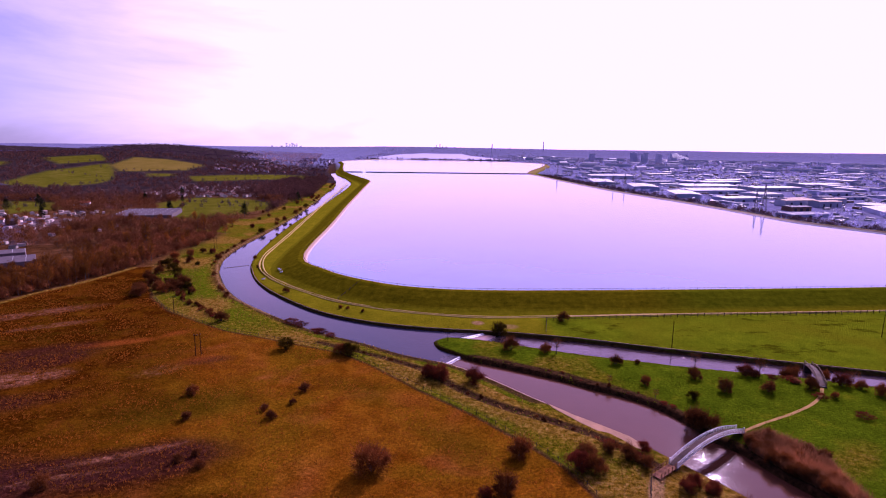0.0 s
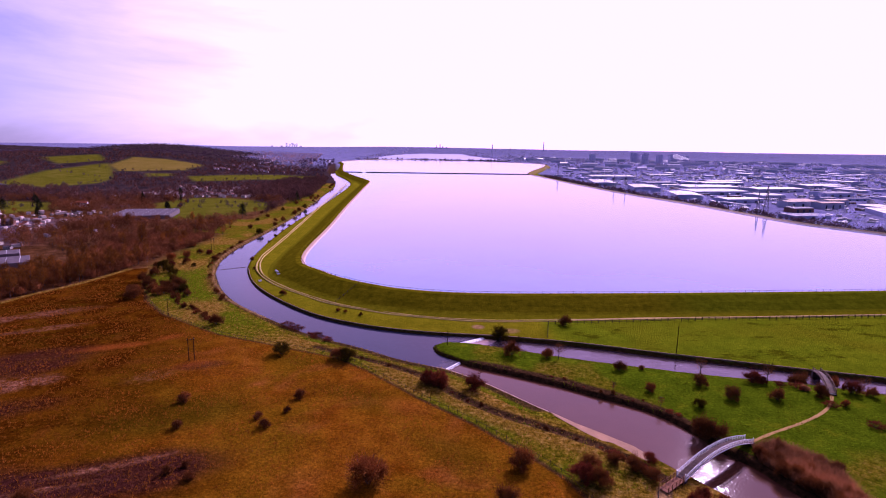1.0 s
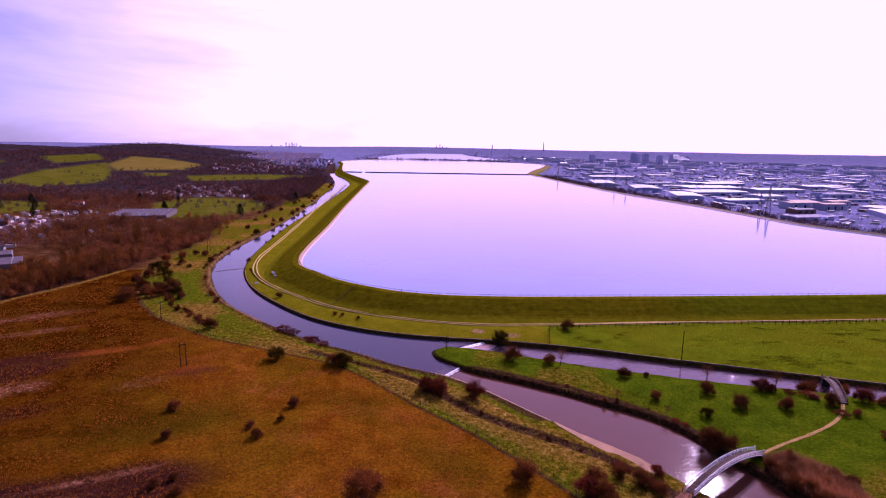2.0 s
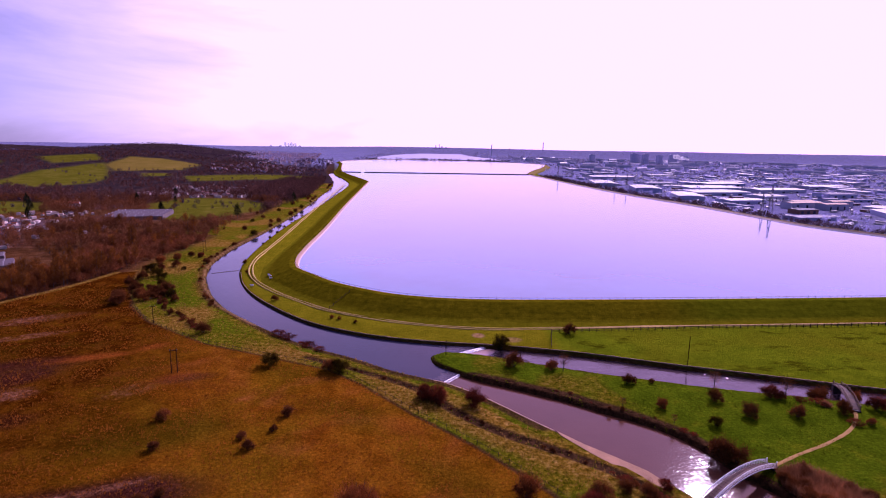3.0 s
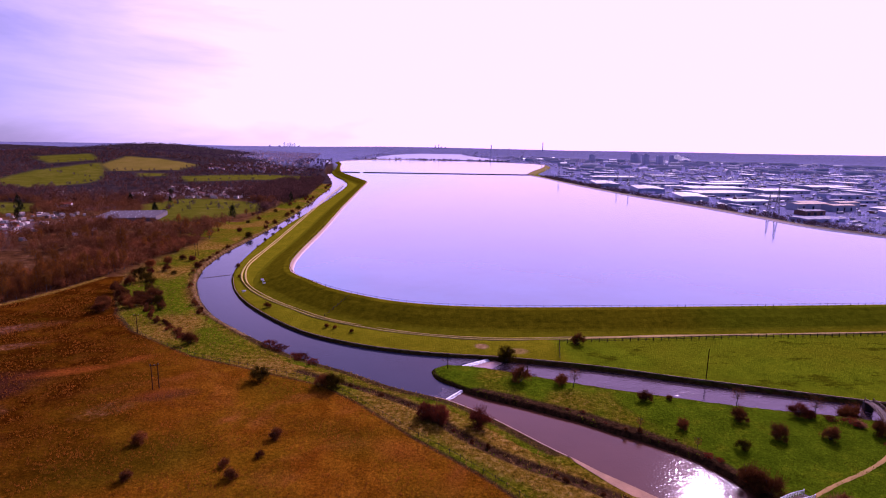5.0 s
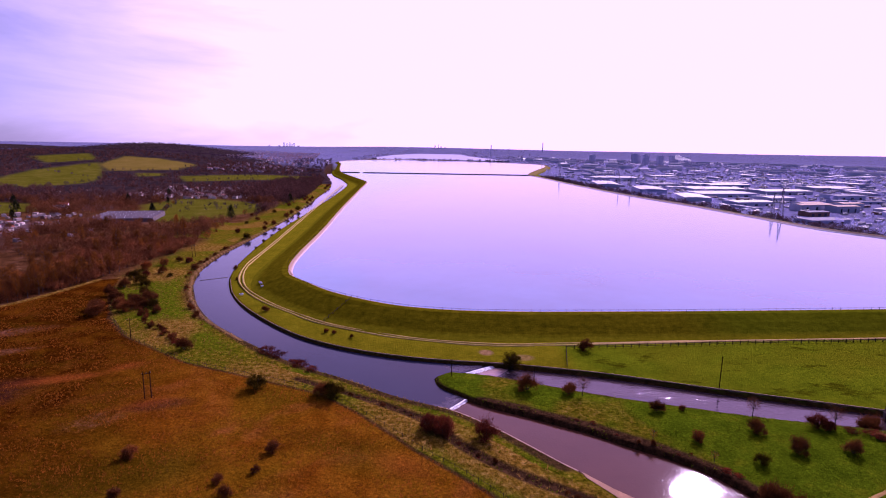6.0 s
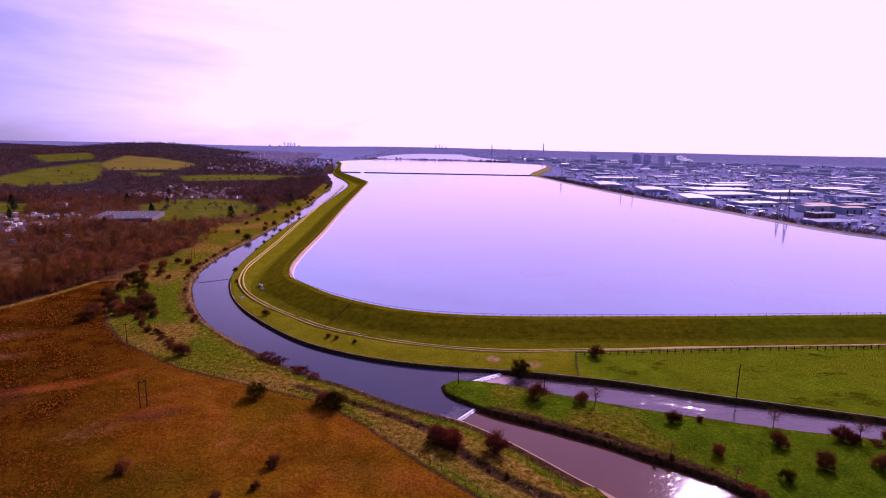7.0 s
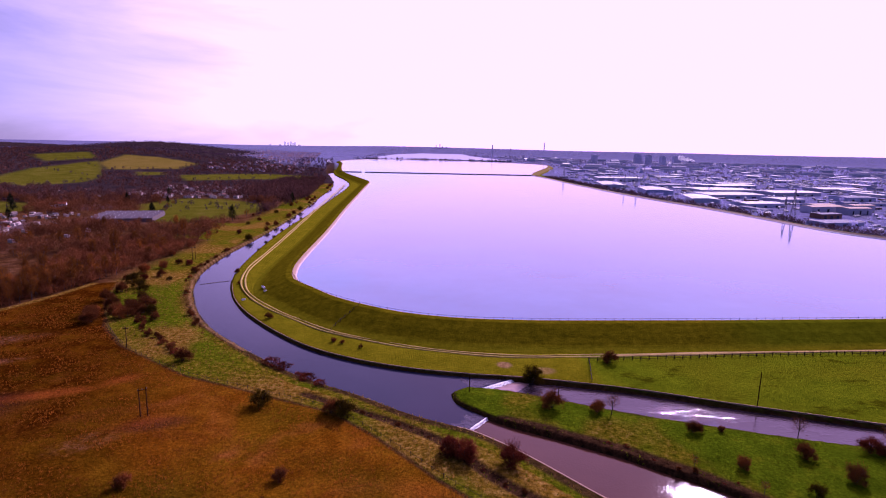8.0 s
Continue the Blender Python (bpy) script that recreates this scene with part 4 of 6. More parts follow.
# ---- footbridges ----
def footbridge(a, b, z0, rise, width, rail_mat, deck_mat, label):
    a, b = Vector((*a, 0)), Vector((*b, 0))
    u = (b - a).normalized()
    w = Vector((-u.y, u.x, 0))
    span = (b - a).length
    t = thing("footbridge", Matrix.Identity(4), label, "bridge")

    def at(s, side, up=0.0):
        z = z0 + rise * (1 - (2 * s - 1) ** 2)
        return a + (b - a) * s + w * (side * width / 2) + Vector((0, 0, z + up))

    n = int(span / 0.9)
    for k in range(n):
        s0, s1 = (k + 0.03) / n, (k + 0.97) / n
        bm = bmesh.new()
        top = [bm.verts.new(at(s, d, 0.0)) for s, d in ((s0, -1), (s1, -1), (s1, 1), (s0, 1))]
        low = [bm.verts.new(v.co - Vector((0, 0, 0.09))) for v in top]
        bm.faces.new(top)
        bm.faces.new(low[::-1])
        for i in range(4):
            bm.faces.new((top[i - 1], low[i - 1], low[i], top[i]))
        part("deck_board", bm, deck_mat, t)
    m = 24
    for side in (-1, 1):
        bm = bmesh.new()
        tube(bm, [at(k / m, side * 0.98, -0.17) for k in range(m + 1)], 0.14, 8)
        part("girder", bm, rail_mat, t)
        for up, r in ((0.92, 0.075), (0.62, 0.035), (0.34, 0.035)):
            bm = bmesh.new()
            tube(bm, [at(k / m, side, up) for k in range(m + 1)], r, 5)
            part("handrail" if up > 0.9 else "rail", bm, rail_mat, t)
        q = int(span / 1.1)
        for k in range(q + 1):
            bm = bmesh.new()
            beam(bm, at(k / q, side, -0.3), at(k / q, side, 0.95 if 0 < k < q else 1.25), 0.05 if 0 < k < q else 0.14, sides=6)
            part("post", bm, rail_mat, t)
    for s in (0.0, 1.0):
        bm = bmesh.new()
        c = at(s, 0)
        box(bm, -0.9, -width / 2 - 0.1, -3.2, 0.9, width / 2 + 0.1, -0.12, Matrix.Translation(c) @ Matrix.Rotation(math.atan2(u.y, u.x), 4, "Z"), 0.08)
        part("abutment", bm, M_stone, t)
    return t


footbridge((56.0, 118.0), (79.2, 132.6), 1.8, 2.3, 2.0, M_white, M_deck, "arched white steel footbridge with boarded deck over the channel")
footbridge((119.0, 158.6), (125.6, 174.2), 1.9, 1.2, 2.0, M_timber, M_deck, "small arched weathered timber footbridge over the second channel")


def landing(a, b, width, z, label):
    """A flat boarded landing on short posts that meets the bridge."""
    a, b = Vector((*a, 0)), Vector((*b, 0))
    u = (b - a).normalized()
    m = Matrix.Translation(Vector((a.x, a.y, z))) @ Matrix.Rotation(math.atan2(u.y, u.x), 4, "Z")
    t = thing("bridge_landing", m, label, "landing")
    run = (b - a).length
    bm = bmesh.new()
    box(bm, 0.01, -width / 2, -0.08, 0.27, width / 2, 0, bevel=0.012)
    board = bpy.data.meshes.new("deck_board")
    bm.to_mesh(board)
    bm.free()
    board.materials.append(M_landing)
    for k in range(int(run / 0.28)):
        ob = new("deck_board", board)
        ob.parent = t
        ob.matrix_basis = pose(k * 0.28, 0, 0.006 * (k % 3))
    for side in (-1, 1):
        for k in range(int(run / 1.5) + 1):
            bm = bmesh.new()
            x = min(k * 1.5 + 0.1, run - 0.1)
            box(bm, x - 0.07, side * width / 2 - 0.07, -1.6, x + 0.07, side * width / 2 + 0.07, 1.15, bevel=0.015)
            part("post", bm, M_landing, t)
        for up in (0.55, 1.02):
            bm = bmesh.new()
            box(bm, 0.05, side * (width / 2 - 0.1) - 0.03, up, run, side * (width / 2 - 0.1) + 0.03, up + 0.1, bevel=0.01)
            part("rail", bm, M_landing, t)


M_landing = plain("brown_landing_boards", (0.26, 0.12, 0.065), 0.9, by="object", spec=0.1)
landing((50.3, 113.6), (55.8, 117.8), 2.1, 1.86, "brown boarded timber landing with rails before the bridge")


# ---- fences ----
def fence(line, step, high, rails, label, name="fence", base=None, thick=0.075, mat=None):
    pts = spline(line, 1.0)
    seg = np.linalg.norm(np.diff(pts, axis=0), axis=1)
    run = np.concatenate([[0], np.cumsum(seg)])
    n = int(run[-1] / step)
    t = thing(name, Matrix.Identity(4), label, "fence")
    rs = random.Random(n)
    stand = []
    for k in range(n + 1):
        s = run[-1] * k / n
        x, y = np.interp(s, run, pts[:, 0]), np.interp(s, run, pts[:, 1])
        z = top_at(x, y) - 0.15 if base is None else base[0] + (base[1] - base[0]) * k / n
        stand.append(Vector((x, y, z)))
    bm = bmesh.new()
    box(bm, -thick, -thick, 0, thick, thick, high + 0.15, bevel=0.015)
    me = bpy.data.meshes.new("post")
    bm.to_mesh(me)
    bm.free()
    me.materials.append(mat or M_fence)
    for p in stand:
        ob = new("post", me)
        ob.parent = t
        ob.matrix_basis = pose(*p, rs.uniform(-4, 4), rs.uniform(-4, 4), rs.uniform(0, 90))
    for r in rails:
        bm = bmesh.new()
        tube(bm, [p + Vector((0, 0, r)) for p in stand], 0.045 if thick < 0.1 else 0.075, 4)
        part("rail", bm, mat or M_fence, t)
    return t


fence([(51, 221.2), (57, 221.6), (109, 226.4), (160, 229.6), (204, 232.4), (262, 237)], 2.9, 1.35, (0.6, 1.15), "weathered post and rail timber fence beside the track", thick=0.12)
fence([(51, 221.2), (49, 213), (47.5, 206.5)], 2.4, 1.3, (0.7, 1.1), "short weathered timber fence running down to the water")
fence([(1.5, 157.2), (15, 142.6), (26, 128.4), (32, 119.4), (37, 105)], 3.2, 1.1, (0.9,), "thin wire and post stock fence at the meadow's edge", thick=0.05)
fence([(-116, 250.5), (-102, 233), (-73, 210.3), (-52, 200.2), (-26, 187.2), (-14, 175.4), (1.5, 157.2)], 3.6, 1.1, (0.9,), "thin wire and post stock fence at the meadow's edge", thick=0.05)
crest_run = [tuple(p) for p in inset(CREST, -1.9)]
front = [p for p in crest_run if p[1] < 470 and p[0] < 300][::3]
front.sort(key=lambda p: (p[0] > -50, p[0] if p[0] > -50 else -p[1]))
fence(front, 3.4, 1.15, (1.05,), "thin dark railing of posts along the reservoir crest", base=(7.4, 7.4), thick=0.055, mat=M_post)
fence([(-27.5, 261.5), (-36.2, 250.0)], 2.2, 1.2, (0.6, 1.05), "short timber fence climbing the grass embankment", base=(7.1, 1.5))
fence([(44, 101), (46.5, 107), (48.8, 112.4)], 1.4, 1.1, (0.5, 1.0), "low timber rails beside the bridge approach")


# ---- poles and wires ----
def power_pole(x, y, high, twin, label, arm=1.0):
    z = top_at(x, y)
    t = thing("power_pole", pose(x, y, z, 0, 0, 25 if twin else 10), label, "pole", "poles of the power line" if twin else "")
    for dx in ((-0.8, 0.8) if twin else (0.0,)):
        bm = bmesh.new()
        for k in range(4):
            beam(bm, (dx, 0, -0.4 + (high + 0.4) * k / 4), (dx, 0, -0.4 + (high + 0.4) * (k + 1) / 4), 0.15 - 0.012 * k, 0.138 - 0.012 * k, 8)
        part("pole", bm, M_post, t)
    if arm:
        bm = bmesh.new()
        box(bm, -arm * 1.5, -0.08, high - 0.75, arm * 1.5, 0.08, high - 0.55, bevel=0.02)
        part("cross_arm", bm, M_post, t)
        for dx in (-1.3, 0, 1.3):
            bm = bmesh.new()
            beam(bm, (dx * arm, 0, high - 0.55), (dx * arm, 0, high - 0.25), 0.07, 0.05, 6)
            part("insulator", bm, M_steel, t)
    return t


power_pole(-71.5, 183.5, 7.6, True, "twin-legged creosoted power pole standing in rough meadow", 0.75)
power_pole(-99.3, 230.2, 7.2, False, "single creosoted power pole at the meadow's edge", 0.6)
power_pole(-133, 371, 7.6, True, "twin-legged creosoted power pole on rough grass", 0.75)
power_pole(88.4, 191.0, 10.0, False, "tall single creosoted pole at the channel bank", 0)
power_pole(173.0, 201.5, 9.0, False, "tall single creosoted pole standing in pasture", 0)
power_pole(10.4, 199.4, 5.2, False, "slim dark gauge pole on the island's tip", 0)
power_pole(34.4, 194.2, 5.4, False, "slim dark gauge pole beside bushes", 0)


def wires():
    t = thing("power_line_wires", Matrix.Identity(4), "three thin sagging wires between the twin poles", "wire")
    stops = [(-28, 110), (-71.5, 183.5), (-99.3, 230.2), (-133, 371), (-165, 470)]
    for dx in (-1.3, 0, 1.3):
        bm = bmesh.new()
        run = []
        for (x0, y0), (x1, y1) in zip(stops, stops[1:]):
            run += [Vector((x0 + (x1 - x0) * k / 8 + dx, y0 + (y1 - y0) * k / 8, 8.9 - 1.2 * (1 - (k / 4 - 1) ** 2))) for k in range(8)]
        tube(bm, run, 0.007, 3)
        part("wire", bm, M_post, t)


wires()


def boom(a, b):
    """A low stone sill across the river, built as a made-up line of small floats."""
    t = thing("river_boom", Matrix.Identity(4), "thin dark line of floats in place of a low sill", "boom")
    a, b = Vector((*a, 0.05)), Vector((*b, 0.05))
    bm = bmesh.new()
    beam(bm, a, b, 0.06, sides=5)
    part("cable", bm, M_post, t)
    for k in range(1, 10):
        c = a.lerp(b, k / 10)
        bm = bmesh.new()
        beam(bm, c - (b - a).normalized() * 0.35, c + (b - a).normalized() * 0.35, 0.16, 0.16, 8)
        part("float", bm, M_timber, t)


boom((-110.5, 320), (-98.5, 328))


# ---- plants ----
def blades(rs, n, centre, radii, length, width, up=0.5, hollow=0.45, wedge=0.0):
    """Twigs: thin tapered blades that fan outward in an ellipsoid. Returns verts and faces."""
    d = rs.normal(size=(n, 3))
    d /= np.linalg.norm(d, axis=1)[:, None]
    r = (hollow + (1 - hollow) * rs.rand(n)) ** 0.7
    lump = 1 + 0.22 * np.sin(d[:, 0] * 4.1 + rs.rand() * 6) + 0.2 * np.sin(d[:, 1] * 5.3 + rs.rand() * 6) + 0.14 * np.sin(d[:, 2] * 7 + rs.rand() * 6)
    p = d * r[:, None] * lump[:, None] * np.array(radii) + np.array(centre)
    if wedge:
        f = 1 - wedge * np.clip((p[:, 2] - centre[2]) / radii[2], -1, 1)
        p[:, :2] *= f[:, None]
    q = d + rs.normal(size=(n, 3)) * 0.55 + np.array([0, 0, up])
    q /= np.linalg.norm(q, axis=1)[:, None]
    side = np.cross(q, rs.normal(size=(n, 3)))
    side /= np.linalg.norm(side, axis=1)[:, None] + 1e-9
    l = length * (0.5 + rs.rand(n))[:, None]
    w = width * (0.6 + 0.8 * rs.rand(n))[:, None]
    v = np.stack([p - q * l * 0.5 - side * w, p - q * l * 0.5 + side * w, p + q * l * 0.5], 1)
    v[:, :, 2] = np.maximum(v[:, :, 2], 0.02)
    return v.reshape(-1, 3)


def blade_mesh(name, sets, material):
    v = np.vstack(sets)
    me = bpy.data.meshes.new(name)
    n = len(v)
    me.vertices.add(n)
    me.vertices.foreach_set("co", v.ravel())
    me.loops.add(n)
    me.loops.foreach_set("vertex_index", np.arange(n, dtype=np.int32))
    me.polygons.add(n // 3)
    me.polygons.foreach_set("loop_start", np.arange(0, n, 3, dtype=np.int32))
    me.update(calc_edges=True)
    me.materials.append(material)
    return me


def limbs(rs, high, spread, trunk_r, fork, count):
    """A bent, tapered trunk with forked limbs."""
    bm = bmesh.new()
    p = Vector((0, 0, -0.3))
    axis = []
    for k in range(6):
        q = Vector((rs.normal() * 0.02 * high * (k > 0), rs.normal() * 0.02 * high * (k > 0), high * 0.92 * (k + 1) / 6))
        beam(bm, p, q, trunk_r * (1 - 0.15 * k), trunk_r * (1 - 0.15 * (k + 1)), 6)
        axis.append((p, q))
        p = q
    for k in range(count):
        a = k * 2.4 + rs.rand()
        i = min(5, int(6 * (fork + (0.95 - fork) * k / count)))
        s = axis[i][0].lerp(axis[i][1], rs.rand())
        l = spread * (1.05 - 0.55 * k / count) * (0.8 + 0.4 * rs.rand())
        e = s + Vector((math.cos(a) * l * 0.6, math.sin(a) * l * 0.6, l * (0.45 + 0.3 * rs.rand())))
        beam(bm, s, e, trunk_r * 0.42, trunk_r * 0.24, 5)
        for j in range(2):
            b = a + (j - 0.5) * 1.3
            f = e + Vector((math.cos(b) * l * 0.4, math.sin(b) * l * 0.4, l * 0.4))
            beam(bm, e, f, trunk_r * 0.22, trunk_r * 0.06, 4)
    return bm


def make_tree(seed, high, radii, mat, n, length, width, label, name="tree", category="tree", group="", wedge=0.0, fork=0.35, up=0.6):
    rs = np.random.RandomState(seed)
    t = thing(name, Matrix.Identity(4), label, category, group)
    part("trunk", limbs(rs, high, radii[0] * 1.1, high * 0.016 + 0.05, fork, 9), M_bark, t)
    c = (0, 0, high - radii[2])
    link_mesh("crown", blade_mesh("crown", [blades(rs, n, c, radii, length, width, up, 0.35, wedge)], mat), mat, t)
    return t


def make_bush(seed, high, wide, mat, n, label, length=0.5, width=0.03, name="bush", group=""):
    rs = np.random.RandomState(seed)
    t = thing(name, Matrix.Identity(4), label, "bush", group)
    bm = bmesh.new()
    for k in range(7):
        a = k * 0.9 + rs.rand()
        beam(bm, (0.1 * math.cos(a), 0.1 * math.sin(a), -0.2), (wide * 0.3 * math.cos(a), wide * 0.3 * math.sin(a), high * (0.5 + 0.3 * rs.rand())), 0.07, 0.02, 5)
    part("trunk", bm, M_bark, t)
    sets = []
    count = 12
    for k in range(count):
        a, o = k * 2.4 + rs.rand(), wide * 0.42 * math.sqrt((k + 0.3) / count)
        f = 0.14 + 0.17 * rs.rand()
        z = high * (0.2 + 0.52 * rs.rand() * (1.15 - (o / (wide * 0.5)) ** 2))
        sets.append(blades(rs, int(n / count * (0.4 + 2.6 * f)), (o * math.cos(a), o * math.sin(a), z), (wide * f, wide * f, high * f * 1.15), length, width, 0.7, 0.05))
    # looser twigs that stand out of the top
    sets.append(blades(rs, n // 10, (0, 0, high * 0.5), (wide * 0.4, wide * 0.4, high * 0.52), length * 1.7, width * 0.55, 1.2, 0.25))
    link_mesh("crown", blade_mesh("crown", sets, mat), mat, t)
    return t


used = set()


def plant(template, x, y, scale=1.0, turn=0.0, tall=1.0, z=None):
    """Stands a copy of the template (the template itself the first time) on the land."""
    m = pose(x, y, (top_at(x, y) if z is None else z) - 0.05, 0, 0, turn) @ Matrix.Diagonal((scale, scale, scale * tall, 1))
    if template.name in used:
        return copy_thing(template, m)
    used.add(template.name)
    template.matrix_basis = m
    return template


g = "hawthorn scrub on the marsh"
brown = [make_bush(k, 4, 4.4, M_thorn, 5200, "leafless brown hawthorn bush on rough grass", group=g) for k in (1, 2)]
plum = [make_bush(k, 4, 4.6, M_plum, 5200, "leafless plum-red thorn bush beside the water", group=g) for k in (3, 4)]
olive = [make_bush(k, 4, 4.6, M_olive, 5200, "dark green budding bush on bank grass", group=g) for k in (5, 6)]
reed = [make_bush(k, 3, 4.2, M_pale, 1600, "tangle of pale dry reeds on the bank", 0.9, 0.05, "reeds", "reeds by the channel") for k in (7, 8)]
low = make_bush(9, 1.6, 4.0, M_plum, 900, "low sprawl of dark red bramble", 0.4, 0.04, "bramble", "brambles")
sapling = make_tree(10, 6.0, (1.9, 1.9, 2.2), M_rust_leaf, 420, 0.9, 0.025, "slender bare sapling by the channel", "sapling", "tree", "saplings")
rr = random.Random(5)
# kind, x, y, height
for kind, x, y, h in ((brown, -77, 220, 4.6), (olive, -45, 190, 4.8), (brown, -26, 186, 4.4), (olive, -22.5, 184.5, 4.2), (plum, 3.2, 166.5, 4.4), (plum, 6.6, 164.5, 4.8), (plum, 16.6, 162.6, 5.3), (brown, -9.5, 117.5, 6.6), (brown, 23, 122.5, 4.6), (plum, 35, 117.5, 4.4), (brown, 38.5, 116.5, 4.0), (brown, 38, 122, 3.4), (brown, -32, 157, 2.6), (brown, -37, 141, 2.3), (brown, -40, 145.5, 1.9), (brown, -33.5, 149, 1.6), (brown, -62, 155, 2.6), (brown, -58, 141, 2.2), (brown, -52, 122, 1.9), (brown, 17.5, 108.5, 4.6), (plum, 13.5, 107.5, 2.6), (brown, -75, 112.5, 2.8), (brown, -46.5, 119.5, 1.9), (brown, -49, 124.5, 1.7)):
    plant(rr.choice(kind), x, y, h / 4, rr.uniform(0, 360))
for kind, x, y, h in ((olive, 30.3, 208.6, 4.6), (brown, 31.5, 189.5, 4.6), (brown, 43, 187.5, 3.4), (brown, 63.5, 176.5, 3.2), (brown, 71, 177.5, 1.6), (brown, 83.5, 164.5, 3.6), (brown, 88, 155.5, 3.8), (brown, 100.5, 155, 3.4), (plum, 101, 167.5, 3.4), (plum, 103.5, 166.5, 2.4), (brown, 70.8, 138, 5.2), (brown, 73, 135, 4.2), (olive, 76.5, 151, 2.4), (brown, 67, 161, 2.6), (brown, 114.8, 157.5, 3.6), (reed, 112.8, 161.5, 2.6), (brown, 117, 151, 1.9), (brown, 119, 172.2, 4.4), (brown, 128.5, 170.5, 3.4), (brown, 116.5, 170.2, 4.6), (plum, 126, 160, 3.6), (brown, 130, 157.5, 2.8), (brown, 132.5, 153, 3.4), (brown, 133, 148, 4.2)):
    plant(rr.choice(kind), x, y, h / 4, rr.uniform(0, 360))
for x, y, h in ((46.5, 186.2, 1.0), (88.5, 174.5, 0.95), (105.5, 167.5, 1.15), (37, 196.4, 0.45), (132, 163, 1.0), (56.5, 161.8, 0.5), (66.5, 152.5, 0.5)):
    plant(sapling, x, y, h, rr.uniform(0, 360))
for x, y, s in ((116, 139, 1.2), (113, 151, 0.9), (112, 163, 1.1), (108, 165, 0.8), (-50, 219.5, 1.2), (-46, 216.5, 1.4), (-40, 212, 1.1), (-36.5, 208.5, 1.3), (-32, 204, 0.9), (49, 121, 1.0), (44.5, 127, 0.9)):
    plant(low, x, y, s, rr.uniform(0, 360))
plant(brown[1], 57.5, 220.2, 0.95, 30)
reed_bed = np.array([(79, 130.5), (85, 132), (90, 126), (92, 121), (90.5, 113), (90, 103), (85, 107), (82, 113), (79.5, 119), (77.5, 125)], float)
planted = 0
while planted < 34:
    x, y = rr.uniform(77, 93), rr.uniform(102, 132)
    if inside(np.array([x]), np.array([y]), reed_bed)[0]:
        wet = x < np.interp(y, [102, 113, 119, 125, 132], [87, 85, 83.5, 82, 80])
        if wet or rr.random() < 0.3:
            plant(rr.choice(brown), x, y, rr.uniform(0.45, 0.7) if wet else rr.uniform(0.3, 0.6), rr.uniform(0, 360))
            planted += 1
for x, y, h in ((50, 118.5, 3.0), (47.5, 121.5, 3.4), (44, 124.5, 2.6), (57.5, 111.5, 2.8), (60, 108.5, 3.0), (55, 109.5, 2.2), (63, 103.5, 3.2), (52.5, 125.5, 2.4)):
    plant(rr.choice(brown + plum), x, y, h / 4, rr.uniform(0, 360))
for p in spline(ISLAND_SOUTH[3:-4], 2.2):
    if rr.random() < 0.45:
        plant(rr.choice((low, low, brown[0])), p[0] + rr.uniform(0.4, 3.0), p[1] + rr.uniform(0.6, 3.4), rr.uniform(0.2, 0.6), rr.uniform(0, 360))
for p in spline(DITCH[1:], 2.6):
    if rr.random() < 0.5:
        plant(rr.choice((low, brown[1])), p[0] + rr.uniform(-1.4, 1.4), p[1] + rr.uniform(-1, 1), rr.uniform(0.15, 0.34), rr.uniform(0, 360))
for p in spline([(-116, 272), (-106, 254), (-98, 244), (-90, 235.5), (-83, 229), (-79, 223)], 1.0):
    plant(rr.choice((low, brown[0], brown[1])), p[0] + rr.uniform(-1.6, 1.6), p[1] + rr.uniform(-1.4, 1.4), rr.uniform(0.18, 0.48), rr.uniform(0, 360))
for _ in range(16):
    plant(rr.choice(brown), -122 + rr.gauss(0, 7), 268 + rr.gauss(0, 8), rr.uniform(0.3, 1.0), rr.uniform(0, 360))
# scrub between the meadow and the river, then along the far bank
for x, y, h in ((-114, 276, 5.4), (-118, 262, 4.6), (-126, 257, 5.2), (-123, 268, 4.4), (-109, 268, 3.6), (-128, 276, 4.6), (-135, 285, 5.0), (-122, 288, 4.2), (-104, 260, 3.2), (-131, 264, 3.8), (-137, 300, 4.6), (-128, 302, 3.4), (-141, 318, 4.4), (-133, 330, 3.6), (-140, 348, 4.2), (-145, 338, 5.0), (-94, 268, 2.4), (-88, 259, 2.0)):
    plant(rr.choice(brown + brown + olive), x, y, h / 4, rr.uniform(0, 360))
bank_w = spline(RIVER_WEST[4:13], 5)
for p in bank_w[::2]:
    for off, odds in ((3.2, 0.6), (10, 0.3), (20, 0.3), (30, 0.28)):
        if rr.random() < odds and p[1] > 300:
            plant(rr.choice(brown + plum[:1] + olive[:1]), p[0] - off * rr.uniform(0.8, 1.25), p[1] + rr.uniform(-3, 3), rr.uniform(0.45, 1.1), rr.uniform(0, 360))
for p in spline(RIVER_WEST[7:14], 1.6):
    if rr.random() < 0.5:
        plant(rr.choice(brown + [low]), p[0] - rr.uniform(1.6, 5.5), p[1] + rr.uniform(-2.6, 0.5), rr.choice((0.1, 0.14, 0.18, 0.3, 0.42)) * rr.uniform(0.8, 1.1), rr.uniform(0, 360))
bank_e = spline(TOE_BANK[9:22], 6)
for x, y, h in ((-62.6, 264.5, 2.4), (-33.4, 238.4, 1.6), (-30.3, 236.6, 1.4), (-23.4, 232.4, 1.3), (-99.4, 342, 2.4), (-91, 318, 1.5)):
    plant(rr.choice(brown), x, y, h / 4, rr.uniform(0, 360))
for p in bank_e:
    if p[1] > 380 and rr.random() < 0.3:
        plant(rr.choice(brown + olive), p[0] + 1.6, p[1] + 1.6, rr.uniform(0.25, 0.6), rr.uniform(0, 360))

